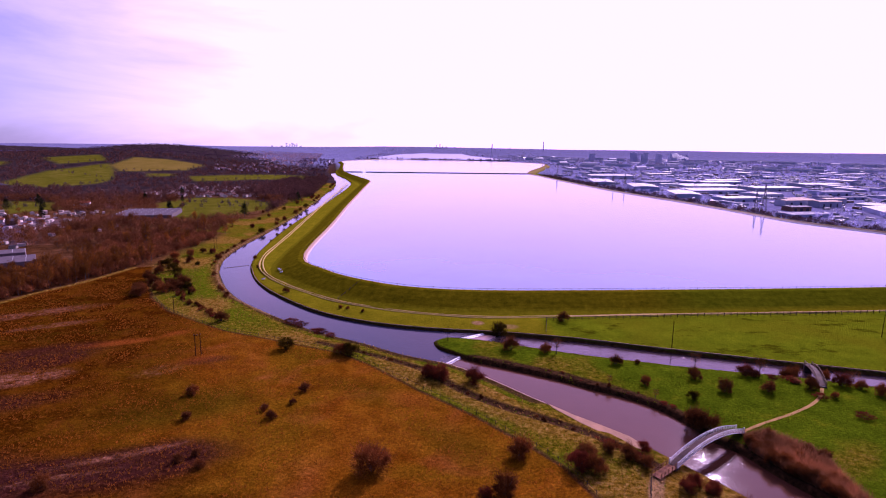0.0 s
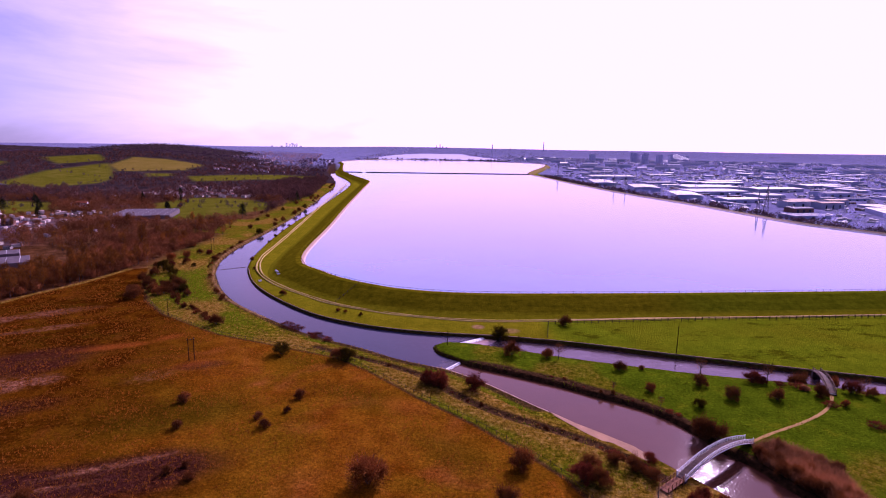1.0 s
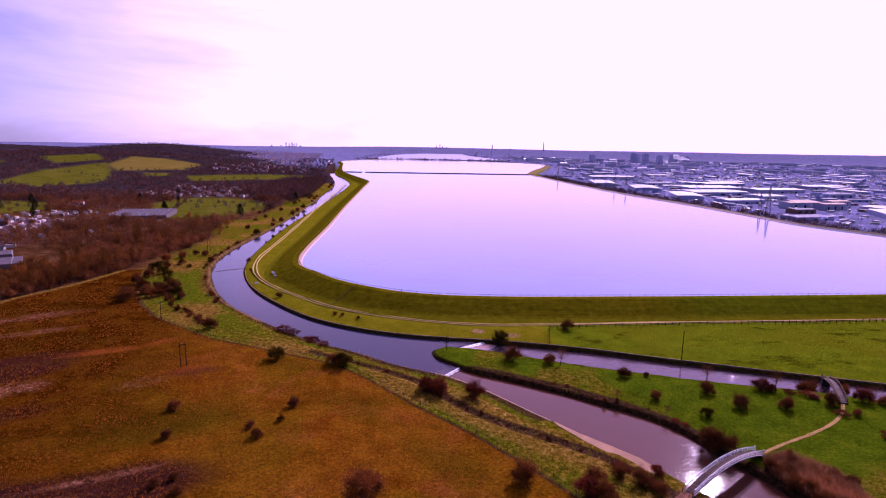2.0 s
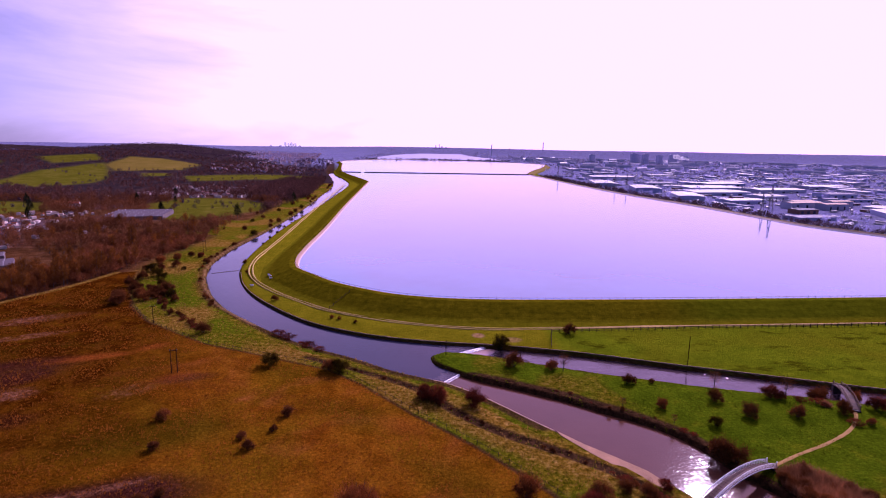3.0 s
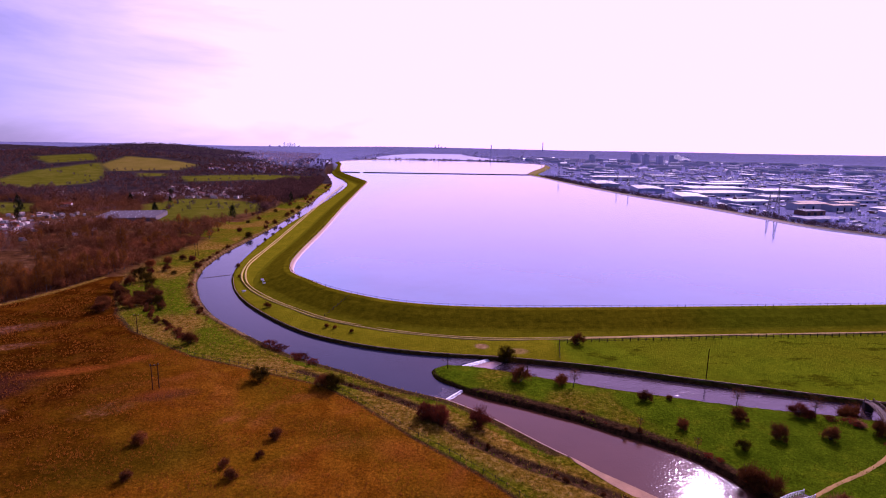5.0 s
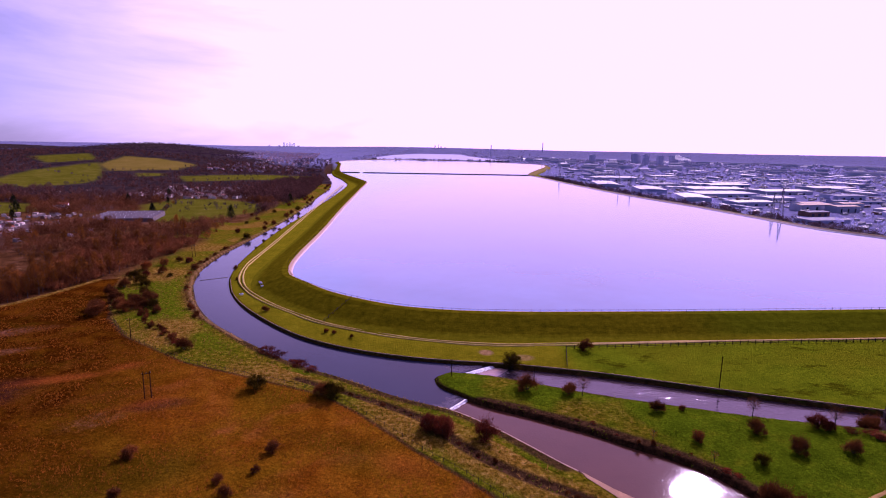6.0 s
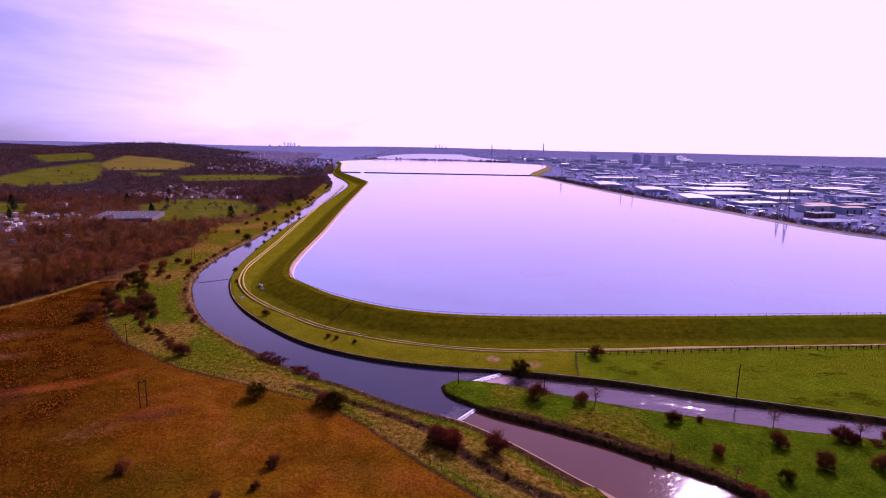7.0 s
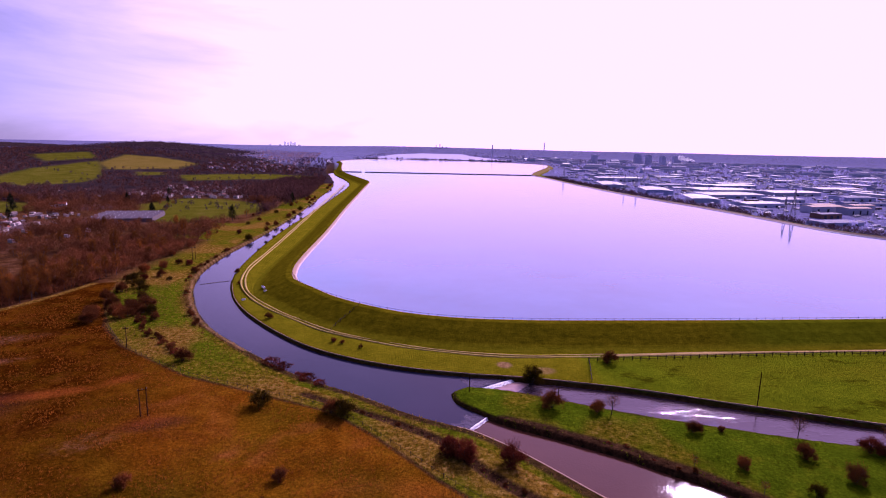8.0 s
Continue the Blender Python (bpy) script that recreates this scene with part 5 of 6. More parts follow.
# tall wood west of the meadow
g = "trees of the western wood"
tall = [make_tree(20 + k, 17, (3.1, 3.1, 6.4), m, 2300, 1.3, 0.052, "tall leafless alder in a dense brown wood", group=g, fork=0.25) for k, m in enumerate((M_warm, M_warm, M_rust_leaf))]
spread = [make_tree(30 + k, 12, (5.0, 5.0, 4.6), m, 2300, 1.0, 0.038, "spreading leafless oak with a brown twiggy crown", group=g, fork=0.2) for k, m in enumerate((M_rust_leaf, M_warm, M_rust_leaf))]
conifer = make_tree(40, 15, (3.2, 3.2, 7.0), M_ever, 1900, 1.0, 0.12, "dark evergreen conifer among bare trees", "conifer", "tree", "conifers", wedge=0.75, fork=0.15, up=-0.1)
spots = []


def grow(kinds, n, poly, s0, s1, apart, keep=lambda x, y: True):
    q = np.array(poly, float)
    x0, y0 = q.min(0)
    x1, y1 = q.max(0)
    tries = done = 0
    while done < n and tries < n * 12:
        tries += 1
        x, y = rr.uniform(x0, x1), rr.uniform(y0, y1)
        if not inside(np.array([x]), np.array([y]), q)[0] or not keep(x, y) or any((x - a) ** 2 + (y - b) ** 2 < apart ** 2 for a, b in spots):
            continue
        spots.append((x, y))
        plant(rr.choice(kinds), x, y, rr.uniform(s0, s1), rr.uniform(0, 360), rr.uniform(0.85, 1.15))
        done += 1


for x, y in ((-233, 322), (-236, 343), (-241, 508), (-262, 535), (-252, 556), (-354, 608), (-330, 497), (-322, 480), (-292, 412), (-252, 368)):
    spots.append((x, y))
grow(tall, 150, [(-184, 239), (-175, 262), (-166, 285), (-159, 314), (-155, 334), (-184, 316), (-209, 266), (-219, 242)], 0.55, 0.85, 2.8)
grow(tall + spread, 55, [(-158, 322), (-152, 365), (-146, 420), (-215, 420), (-200, 350), (-190, 318)], 0.5, 0.85, 6)
grow(spread + spread + tall[:1], 74, [(-150, 380), (-142, 505), (-235, 500), (-340, 460), (-300, 365), (-225, 355), (-190, 350)], 0.7, 1.15, 6)
grow(spread + [conifer], 44, [(-138, 510), (-136, 700), (-160, 760), (-200, 690), (-155, 590), (-185, 505), (-400, 500), (-470, 620), (-300, 760), (-240, 620), (-240, 520)], 0.6, 1.0, 11, lambda x, y: not (-290 < x < -215 and 495 < y < 562))


for x, y, k in ((-288, 496, 0.85), (-276, 503, 0.7), (-263, 497, 0.9), (-250, 505, 0.65), (-240, 498, 0.95), (-229, 506, 0.75), (-219, 500, 0.8), (-300, 508, 0.75), (-212, 492, 0.9), (-258, 486, 0.8), (-232, 484, 0.9), (-282, 482, 0.75), (-318, 572, 0.8), (-332, 584, 0.9), (-300, 580, 0.7), (-345, 570, 0.8)):
    plant(rr.choice(spread), x, y, k, rr.uniform(0, 360), rr.uniform(0.85, 1.1))


# ---- far woods, hedges and suburbs ----
def far_wood(name, xs, ys, hs, material, label, per=34):
    rs = np.random.RandomState(len(xs))
    zs = ground_height(xs, ys)
    n = len(xs)
    p = rs.normal(size=(n, per, 3))
    p /= np.linalg.norm(p, axis=2)[:, :, None]
    p *= (0.45 + 0.55 * rs.rand(n, per))[:, :, None]
    h = hs[:, None]
    c = np.stack([xs[:, None] + p[:, :, 0] * h * 0.42, ys[:, None] + p[:, :, 1] * h * 0.42, zs[:, None] + h * (0.55 + 0.45 * p[:, :, 2])], 2).reshape(-1, 3)
    s = np.repeat(hs, per)[:, None] * 0.62 / math.sqrt(per)
    q = rs.normal(size=c.shape)
    q[:, 2] += 1.4
    q /= np.linalg.norm(q, axis=1)[:, None]
    e = np.cross(q, rs.normal(size=c.shape))
    e /= np.linalg.norm(e, axis=1)[:, None] + 1e-9
    v = np.stack([c - q * s * 1.6 - e * s * 0.34, c - q * s * 1.6 + e * s * 0.34, c + q * s * 2.0], 1).reshape(-1, 3)
    ob = link_mesh(name, blade_mesh(name, [v], material), material)
    return tagged(ob, label, "wood", kind="stuff")


rs = np.random.RandomState(77)


def scatter(n, x0, x1, y0, y1, test):
    x, y = rs.uniform(x0, x1, n), rs.uniform(y0, y1, n)
    k = test(x, y)
    return x[k], y[k]


def not_field(x, y):
    ok = np.ones(x.shape, bool)
    for poly in FIELDS + [HILL_FIELD]:
        # a strip before each field is kept low as well
        q = np.array(poly, float)
        ok &= ~inside(x, y, q) & ~inside(x * 1.06, y * 1.06, q)
    return ok


xs, ys = scatter(13000, -1500, -150, 640, 1500, lambda x, y: not_field(x, y) & (x > -y * 1.05) & (x < -165 - (y - 900).clip(0) * 0.13) & (wave(x, y, 0.016, 21) > -0.4))
far_wood("mixed_woodland", xs, ys, rs.uniform(3.5, 9, len(xs)) * np.where(ys < 860, rs.uniform(0.9, 1.5, len(xs)), rs.uniform(0.6, 1, len(xs))), M_violet_wood, "leafless violet-brown woodland with hedges and gardens", 76)
xs, ys = scatter(2400, -480, -150, 330, 690, lambda x, y: not_field(x, y) & (x < -152 - (y - 420).clip(0) * 0.05) & (x > -y * 0.98) & ~((x > -290) & (x < -212) & (y > 512) & (y < 562)) & ~((x < -190) & (y < 365)) & ~((x < -285) & (y > 430) & (y < 545)) & (wave(x, y, 0.03, 41) > np.where((y < 430) & (x < -195), 0.05, np.where(y > 545, -0.6, -0.15))))
far_wood("garden_scrub", xs, ys, rs.uniform(4, 10, len(xs)), M_scrub, "bare garden trees and scrub round the houses", 190)
xs, ys = scatter(900, -520, -160, 1080, 2500, lambda x, y: (x < -195 - (y - 1131) * 0.135) & (x > -260 - (y - 1131) * 0.19))
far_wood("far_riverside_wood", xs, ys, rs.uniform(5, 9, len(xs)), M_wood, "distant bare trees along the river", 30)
xs, ys = scatter(2300, -225, -146, 234, 425, lambda x, y: inside(x, y, np.array([(-183, 240), (-174.5, 263), (-165.5, 285), (-158, 315), (-151, 365), (-147, 420), (-215, 420), (-200, 350), (-190, 312), (-205, 262), (-215, 240)], float)))
far_wood("wood_understorey", xs, ys, rs.uniform(2.5, 6.5, len(xs)), M_scrub, "tangled brown undergrowth beneath the tall bare trees", 110)
hx, hy = [], []
for hedge in ([(-240, 590), (-200, 612), (-160, 622)], [(-262, 655), (-215, 640), (-178, 665)], [(-420, 1100), (-330, 1150), (-250, 1165)], [(-236, 548), (-278, 704)], [(-385, 590), (-440, 600)], [(-690, 1090), (-610, 1040), (-560, 1010)], [(-640, 1160), (-590, 1140), (-530, 990)], [(-480, 660), (-405, 650)]):
    for q in spline(hedge, 2.0):
        if rs.rand() < 0.75:
            hx.append(q[0] + rs.normal() * 1.2)
            hy.append(q[1] + rs.normal() * 1.2)
for hedge in ([(-640, 880), (-540, 830), (-510, 900), (-522, 980)], [(-584, 1120), (-540, 1150), (-490, 1199), (-500, 1330)], [(-388, 982), (-305, 1058), (-193, 1090)], [(-741, 1190), (-690, 1275)]):
    for q in spline(hedge, 2.0):
        hx.append(q[0] + rs.normal() * 5)
        hy.append(q[1] + rs.normal() * 5)
far_wood("field_hedge", np.array(hx), np.array(hy), rs.uniform(1.5, 6.5, len(hx)), M_wood, "dark hedgerows and lone trees dividing green fields", 40)
xs, ys = scatter(2600, -245, -130, 560, 1110, lambda x, y: (wave(x, y, 0.04, 51) > -0.3) & inside(x, y, np.array([(-152, 560), (-143, 760), (-158, 930), (-178, 1090), (-240, 1100), (-240, 760), (-166, 640)], float)))
far_wood("riverside_wood", xs, ys, rs.uniform(4.5, 11, len(xs)), M_violet_wood, "dense leafless riverside wood with a brown canopy", 110)
xs, ys = scatter(11000, -2900, -420, 1450, 3300, lambda x, y: not_field(x, y) & (x > -y * 1.0) & (hills(x, y) > 14))
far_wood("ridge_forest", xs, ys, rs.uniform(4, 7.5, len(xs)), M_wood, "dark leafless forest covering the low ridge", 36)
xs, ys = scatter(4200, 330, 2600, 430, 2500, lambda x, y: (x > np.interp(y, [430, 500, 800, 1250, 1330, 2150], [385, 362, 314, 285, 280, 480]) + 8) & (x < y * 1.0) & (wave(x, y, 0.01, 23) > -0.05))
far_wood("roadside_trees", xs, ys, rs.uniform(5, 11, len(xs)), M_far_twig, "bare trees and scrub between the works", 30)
ex = np.linspace(405, 1320, 900)
xs = np.interp(ex, [420, 447, 494, 570, 673, 800, 1030, 1237, 1330], [384, 372, 350, 341, 328, 304, 282, 272, 268]) + rs.uniform(8, 34, 900)
far_wood("reservoir_hedge", xs, ex, rs.uniform(3, 7.5, 900), M_wood, "dark bare scrub along the foot of the far bank", 24)
xs = rs.uniform(-262, 400, 130)
far_wood("road_avenue", xs, 2528 + rs.uniform(-5, 5, 130), rs.uniform(9, 15, 130), M_wood, "line of trees on the road between the reservoirs", 30)
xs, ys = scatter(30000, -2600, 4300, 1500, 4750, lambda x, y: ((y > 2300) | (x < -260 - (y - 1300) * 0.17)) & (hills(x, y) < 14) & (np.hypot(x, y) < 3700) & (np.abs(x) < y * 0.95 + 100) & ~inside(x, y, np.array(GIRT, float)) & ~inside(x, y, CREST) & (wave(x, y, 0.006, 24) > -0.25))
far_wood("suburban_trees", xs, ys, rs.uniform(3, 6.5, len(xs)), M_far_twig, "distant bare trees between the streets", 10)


def far_houses(name, xs, ys, material, roof, label, w=(7, 15), h=(4.5, 7), d=(6, 9), pitch=0.8):
    """Many small gabled houses, far too distant to count, in one mesh."""
    n = len(xs)
    zs = ground_height(xs, ys)
    a = rs.uniform(0, math.pi, n)
    lx, ly, hh = rs.uniform(*w, n) / 2, rs.uniform(*d, n) / 2, rs.uniform(*h, n)
    ca, sa = np.cos(a), np.sin(a)
    v = np.zeros((n, 10, 3))
    for i, (ux, uy, top) in enumerate(((-1, -1, 0), (1, -1, 0), (1, 1, 0), (-1, 1, 0), (-1, -1, 1), (1, -1, 1), (1, 1, 1), (-1, 1, 1), (-1, 0, 2), (1, 0, 2))):
        px, py = ux * lx, uy * ly
        v[:, i, 0], v[:, i, 1] = xs + ca * px - sa * py, ys + sa * px + ca * py
        v[:, i, 2] = zs - 1 + (0, hh + 1, hh + 1 + ly * pitch)[top] if top else zs - 1
    faces, slots = [], []
    for k in range(n):
        b = k * 10
        faces += [(b, b + 1, b + 5, b + 4), (b + 2, b + 3, b + 7, b + 6), (b + 1, b + 2, b + 6, b + 9, b + 5), (b + 3, b, b + 4, b + 8, b + 7), (b + 4, b + 5, b + 9, b + 8), (b + 6, b + 7, b + 8, b + 9)]
        slots += [0, 0, 0, 0, 1, 1]
    me = bpy.data.meshes.new(name)
    me.from_pydata(v.reshape(-1, 3).tolist(), [], faces)
    me.materials.append(material)
    me.materials.append(roof)
    me.polygons.foreach_set("material_index", slots)
    me.update()
    return tagged(link_mesh(name, me, None), label, "houses", kind="stuff")


# distance haze put into the colour: pale lilac walls, blue roofs
M_far_wall = plain("hazed_house_walls", (0.6, 0.54, 0.6), 0.9, by="island", vary=0.2, spec=0.05)
M_far_roof = plain("hazed_house_roofs", (0.25, 0.24, 0.38), 0.8, by="island", vary=0.2, spec=0.1)
M_far_tile = plain("mixed_tiled_roofs", (0.3, 0.15, 0.13), 0.9, by="island", vary=0.2, spec=0.05)
M_far_shed = plain("mixed_sheet_roofs", (0.55, 0.55, 0.6), 0.45, by="island", vary=0.15)
xs, ys = scatter(5200, -1500, -230, 1250, 3900, lambda x, y: (hills(x, y) < 16) & not_field(x, y) & (x < -260 - (y - 1300).clip(0) * 0.16) & (x > -y * 0.62))
far_houses("hillside_suburb", xs, ys, M_far_wall, M_far_tile, "distant suburb of pale gabled houses", (4, 7), (2, 3.2), (4, 6), 0.6)
xs, ys = scatter(9000, 300, 4400, 1500, 4700, lambda x, y: (x > 470 + (y - 2150).clip(0) * 0.02) & (x < y * 0.95) & (np.hypot(x, y) < 3800))
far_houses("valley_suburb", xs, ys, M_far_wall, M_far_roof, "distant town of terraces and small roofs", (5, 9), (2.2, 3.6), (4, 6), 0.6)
xs, ys = scatter(420, 420, 3600, 1600, 4300, lambda x, y: (x > 520) & (x < y * 0.9) & (np.hypot(x, y) < 3600))
far_houses("distant_works", xs, ys, M_clad_pale, M_far_shed, "distant works with pale sheet roofs", (30, 80), (6, 11))
xs, ys = scatter(900, -330, 900, 2560, 4700, lambda x, y: ~inside(x, y, np.array(GIRT, float)))
far_houses("river_suburb", xs, ys, M_far_wall, M_far_roof, "distant houses round the second reservoir", (5, 9), (2.2, 3.6), (4, 6), 0.6)


# ---- grass ----
def tussocks(name, n, area, keep, high, material, label, per=4, width=0.06):
    x, y = rs.uniform(area[0], area[1], n), rs.uniform(area[2], area[3], n)
    k = keep(x, y)
    x, y = np.repeat(x[k], per), np.repeat(y[k], per)
    m = len(x)
    x, y = x + rs.normal(size=m) * 0.12, y + rs.normal(size=m) * 0.12
    z = ground_height(x, y)
    a = rs.uniform(0, math.tau, m)
    h = high * rs.uniform(0.4, 1.3, m)
    w = width * rs.uniform(0.6, 1.5, m)
    lean = rs.normal(size=(m, 2)) * 0.35 * h[:, None]
    v = np.zeros((m, 3, 3))
    v[:, 0] = np.stack([x - np.cos(a) * w, y - np.sin(a) * w, z - 0.05], 1)
    v[:, 1] = np.stack([x + np.cos(a) * w, y + np.sin(a) * w, z - 0.05], 1)
    v[:, 2] = np.stack([x + lean[:, 0], y + lean[:, 1], z + h], 1)
    return tagged(link_mesh(name, blade_mesh(name, [v.reshape(-1, 3)], material), material), label, "grass", kind="stuff")


meadow = np.array(MEADOW, float)
isle = np.vstack([spline(ISLAND_SOUTH, 4), spline(ISLAND_NORTH, 4)])
M_tuft_rust = twig_material("rust_grass_blades", (0.27, 0.098, 0.01), 0.6, 0.5)
M_tuft_green = twig_material("green_grass_blades", (0.085, 0.13, 0.001), 0.75, 0.5)
tussocks("marsh_grass", 40000, (-175, 40, 85, 290), lambda x, y: inside(x, y, meadow) & (x > -y * 0.9) & (wave(x, y, 0.2, 31) > -0.3), 0.55, M_tuft_rust, "rough rust-brown marsh grass tussocks", 5, 0.042)
tussocks("island_grass", 9000, (5, 150, 100, 205), lambda x, y: inside(x, y, isle) & (wave(x, y, 0.25, 32) > 0.0), 0.4, M_tuft_green, "tufts of green grass on the island")
tussocks("reed_bed", 26000, (76, 94, 101, 133), lambda x, y: inside(x, y, reed_bed) & (wave(x, y, 0.5, 61) > -0.75), 1.9, M_pale, "tall pale dry reeds in a dense bed on the bank", 2, 0.05)
strip_keep = lambda x, y: ~inside(x, y, meadow) & ~inside(x, y, WATER) & ~inside(x, y, isle) & (gap(x, y, np.array(RIVER_WEST[8:25], float)) < 45) & (y < 330) & (x < 70) & (x < np.interp(y, [100, 180, 210, 256, 282, 340], [70, 9, -40, -82, -97, -117]))
M_tuft_straw = twig_material("straw_grass_blades", (0.32, 0.21, 0.04), 0.75, 0.5)
tussocks("straw_grass", 20000, (-150, 70, 100, 330), strip_keep, 0.6, M_tuft_straw, "tufts of dead straw-coloured grass along the bank")
tussocks("bank_grass", 9000, (-150, 70, 100, 330), strip_keep, 0.5, M_tuft_green, "tufts of rank green grass along the river bank")


# ---- buildings ----
def gable(bm, lx, ly, z0, rise, over=0.4, thick=0.25):
    """A pitched roof of two slabs with the ridge along x."""
    for s in (-1, 1):
        y1 = s * (ly / 2 + over)
        v = [bm.verts.new(p) for p in ((-lx / 2 - over, 0, z0 + rise), (lx / 2 + over, 0, z0 + rise), (lx / 2 + over, y1, z0 - over * rise / (ly / 2)), (-lx / 2 - over, y1, z0 - over * rise / (ly / 2)))]
        w = [bm.verts.new(q.co + Vector((0, 0, thick))) for q in v]
        for f in (v[::-1], w):
            bm.faces.new(f)
        for i in range(4):
            bm.faces.new((v[i - 1], v[i], w[i], w[i - 1]))
    bmesh.ops.recalc_face_normals(bm, faces=bm.faces)


def shell(bm, lx, ly, high, rise):
    """Walls with gable ends, the ridge along x."""
    pts = [(-lx / 2, -ly / 2), (lx / 2, -ly / 2), (lx / 2, ly / 2), (-lx / 2, ly / 2)]
    lo = [bm.verts.new((x, y, -0.6)) for x, y in pts]
    hi = [bm.verts.new((x, y, high)) for x, y in pts]
    r0, r1 = bm.verts.new((-lx / 2, 0, high + rise)), bm.verts.new((lx / 2, 0, high + rise))
    bm.faces.new((lo[0], lo[1], hi[1], hi[0]))
    bm.faces.new((lo[2], lo[3], hi[3], hi[2]))
    bm.faces.new((lo[1], lo[2], hi[2], r1, hi[1]))
    bm.faces.new((lo[3], lo[0], hi[0], r0, hi[3]))
    bmesh.ops.recalc_face_normals(bm, faces=bm.faces)


def make_house(lx, ly, wall, roof, label):
    t = thing("house", Matrix.Identity(4), label, "house", "village houses")
    bm = bmesh.new()
    shell(bm, lx, ly, 5.2, 2.4)
    part("wall", bm, wall, t)
    bm = bmesh.new()
    gable(bm, lx, ly, 5.2, 2.4)
    r = part("roof", bm, roof, t)
    bm = bmesh.new()
    box(bm, lx * 0.3, -0.4, 6.2, lx * 0.3 + 0.9, 0.4, 9.0, bevel=0.05)
    part("chimney", bm, M_brick, r)
    for s in (-1, 1):
        for x in (-lx * 0.3, 0, lx * 0.3):
            for z in (0.9, 3.4):
                bm = bmesh.new()
                box(bm, x - 0.65, s * ly / 2 - 0.05, z, x + 0.65, s * ly / 2 + 0.05, z + 1.2)
                part("window", bm, M_glass, t)
    return t


def make_warehouse(lx, ly, high, wall, roof, label, lights=True):
    t = thing("warehouse", Matrix.Identity(4), label, "warehouse", "industrial sheds")
    rise = min(2.6, ly * 0.05)
    bm = bmesh.new()
    shell(bm, lx, ly, high, rise)
    part("wall", bm, wall, t)
    bm = bmesh.new()
    gable(bm, lx, ly, high, rise, 0.3, 0.35)
    r = part("roof", bm, roof, t)
    if lights:
        for s in (-1, 1):
            for k in range(4):
                x = lx * (-0.375 + 0.25 * k)
                bm = bmesh.new()
                m = Matrix.Translation((x, s * ly * 0.25, high + rise * 0.5 + 0.42)) @ Matrix.Rotation(-s * math.atan2(rise, ly / 2), 4, "X")
                box(bm, -lx * 0.012 - 0.5, -ly * 0.17, -0.05, lx * 0.012 + 0.5, ly * 0.17, 0.06, m)
                part("rooflight", bm, M_glasshouse, r)
    for k in range(3):
        bm = bmesh.new()
        x = lx * (-0.3 + 0.3 * k)
        box(bm, x - 2.2, -ly / 2 - 0.12, 0, x + 2.2, -ly / 2 + 0.1, 4.6)
        part("loading_door", bm, M_glass, t)
    return t


def stand(template, x, y, turn, sx=1.0, sy=1.0, sz=1.0):
    m = pose(x, y, top_at(x, y), 0, 0, turn) @ Matrix.Diagonal((sx, sy, sz, 1))
    if template.name in used:
        return copy_thing(template, m)
    used.add(template.name)
    template.matrix_basis = m
    return template


houses = [make_house(11, 8, M_render_wall, M_tile, "cream rendered house with red-brown tiled roof"), make_house(13, 8, M_brick, M_slate, "brick house with grey slate roof"), make_house(16, 9, M_render_wall, M_slate, "long pale house with slate roof")]
white_house = make_house(12, 9, M_white, M_tile, "bright white house with tiled roof among trees")
rh = random.Random(9)
stand(white_house, -352, 606, 20, 0.75, 0.75, 0.75)
stand(white_house, -364, 612, 75, 0.6, 0.7, 0.7)
hs = []
# centre x, y, half widths, number
for cx, cy, wx, wy, n in ((-348, 490, 34, 24, 22), (-318, 458, 22, 14, 9), (-268, 375, 14, 12, 4), (-330, 540, 30, 12, 5), (-420, 700, 60, 24, 8), (-310, 735, 60, 14, 10), (-275, 830, 50, 34, 16), (-500, 800, 90, 30, 4), (-330, 900, 60, 40, 5)):
    for _ in range(n):
        for _try in range(20):
            x, y = cx + rh.uniform(-wx, wx), cy + rh.uniform(-wy, wy)
            if all((x - a) ** 2 + (y - b) ** 2 > 11 ** 2 for a, b in hs):
                hs.append((x, y))
                stand(rh.choice(houses), x, y, rh.choice((10, 100)) + rh.uniform(-12, 12), *[rh.uniform(0.48, 0.72)] * 3)
                break

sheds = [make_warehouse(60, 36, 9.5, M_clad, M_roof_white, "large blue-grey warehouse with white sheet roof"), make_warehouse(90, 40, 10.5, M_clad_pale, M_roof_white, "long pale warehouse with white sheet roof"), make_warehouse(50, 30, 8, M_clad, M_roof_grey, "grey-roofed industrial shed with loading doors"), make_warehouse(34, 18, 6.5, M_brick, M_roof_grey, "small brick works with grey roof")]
tan_shed = make_warehouse(70, 16, 7, M_clad_pale, M_roof_tan, "long shed with a rusting tan roof", False)
# x, y, turn, along, across
ws = []
for kind, x, y, turn, sx, sy in ((1, 420, 1260, 8, 1.3, 1.5), (0, 372, 935, 78, 1.5, 1.3), (1, 385, 815, 76, 0.9, 0.8), (0, 462, 890, 12, 1.5, 1.6), (1, 500, 985, 10, 1.2, 1.3), (0, 425, 745, 14, 0.9, 0.8), (1, 600, 950, 12, 1.1, 1.0), (0, 520, 590, 68, 1.4, 1.3), (3, 432, 632, 14, 1.0, 0.9), (2, 640, 860, 14, 1.3, 1.2), (1, 760, 1060, 12, 1.1, 1.0), (1, 350, 1085, 80, 1.2, 0.9), (2, 460, 1100, 14, 1.3, 1.4), (0, 590, 1110, 14, 1.4, 1.3)):
    stand(sheds[kind], x, y, turn, sx * 0.85, sy * 0.85, 0.72)
    ws.append((x, y, 52))
for x, y, turn in ((470, 690, 14), (482, 712, 14), (535, 716, 14), (498, 676, 12)):
    stand(tan_shed, x, y, turn, 0.7)
    ws.append((x, y, 30))
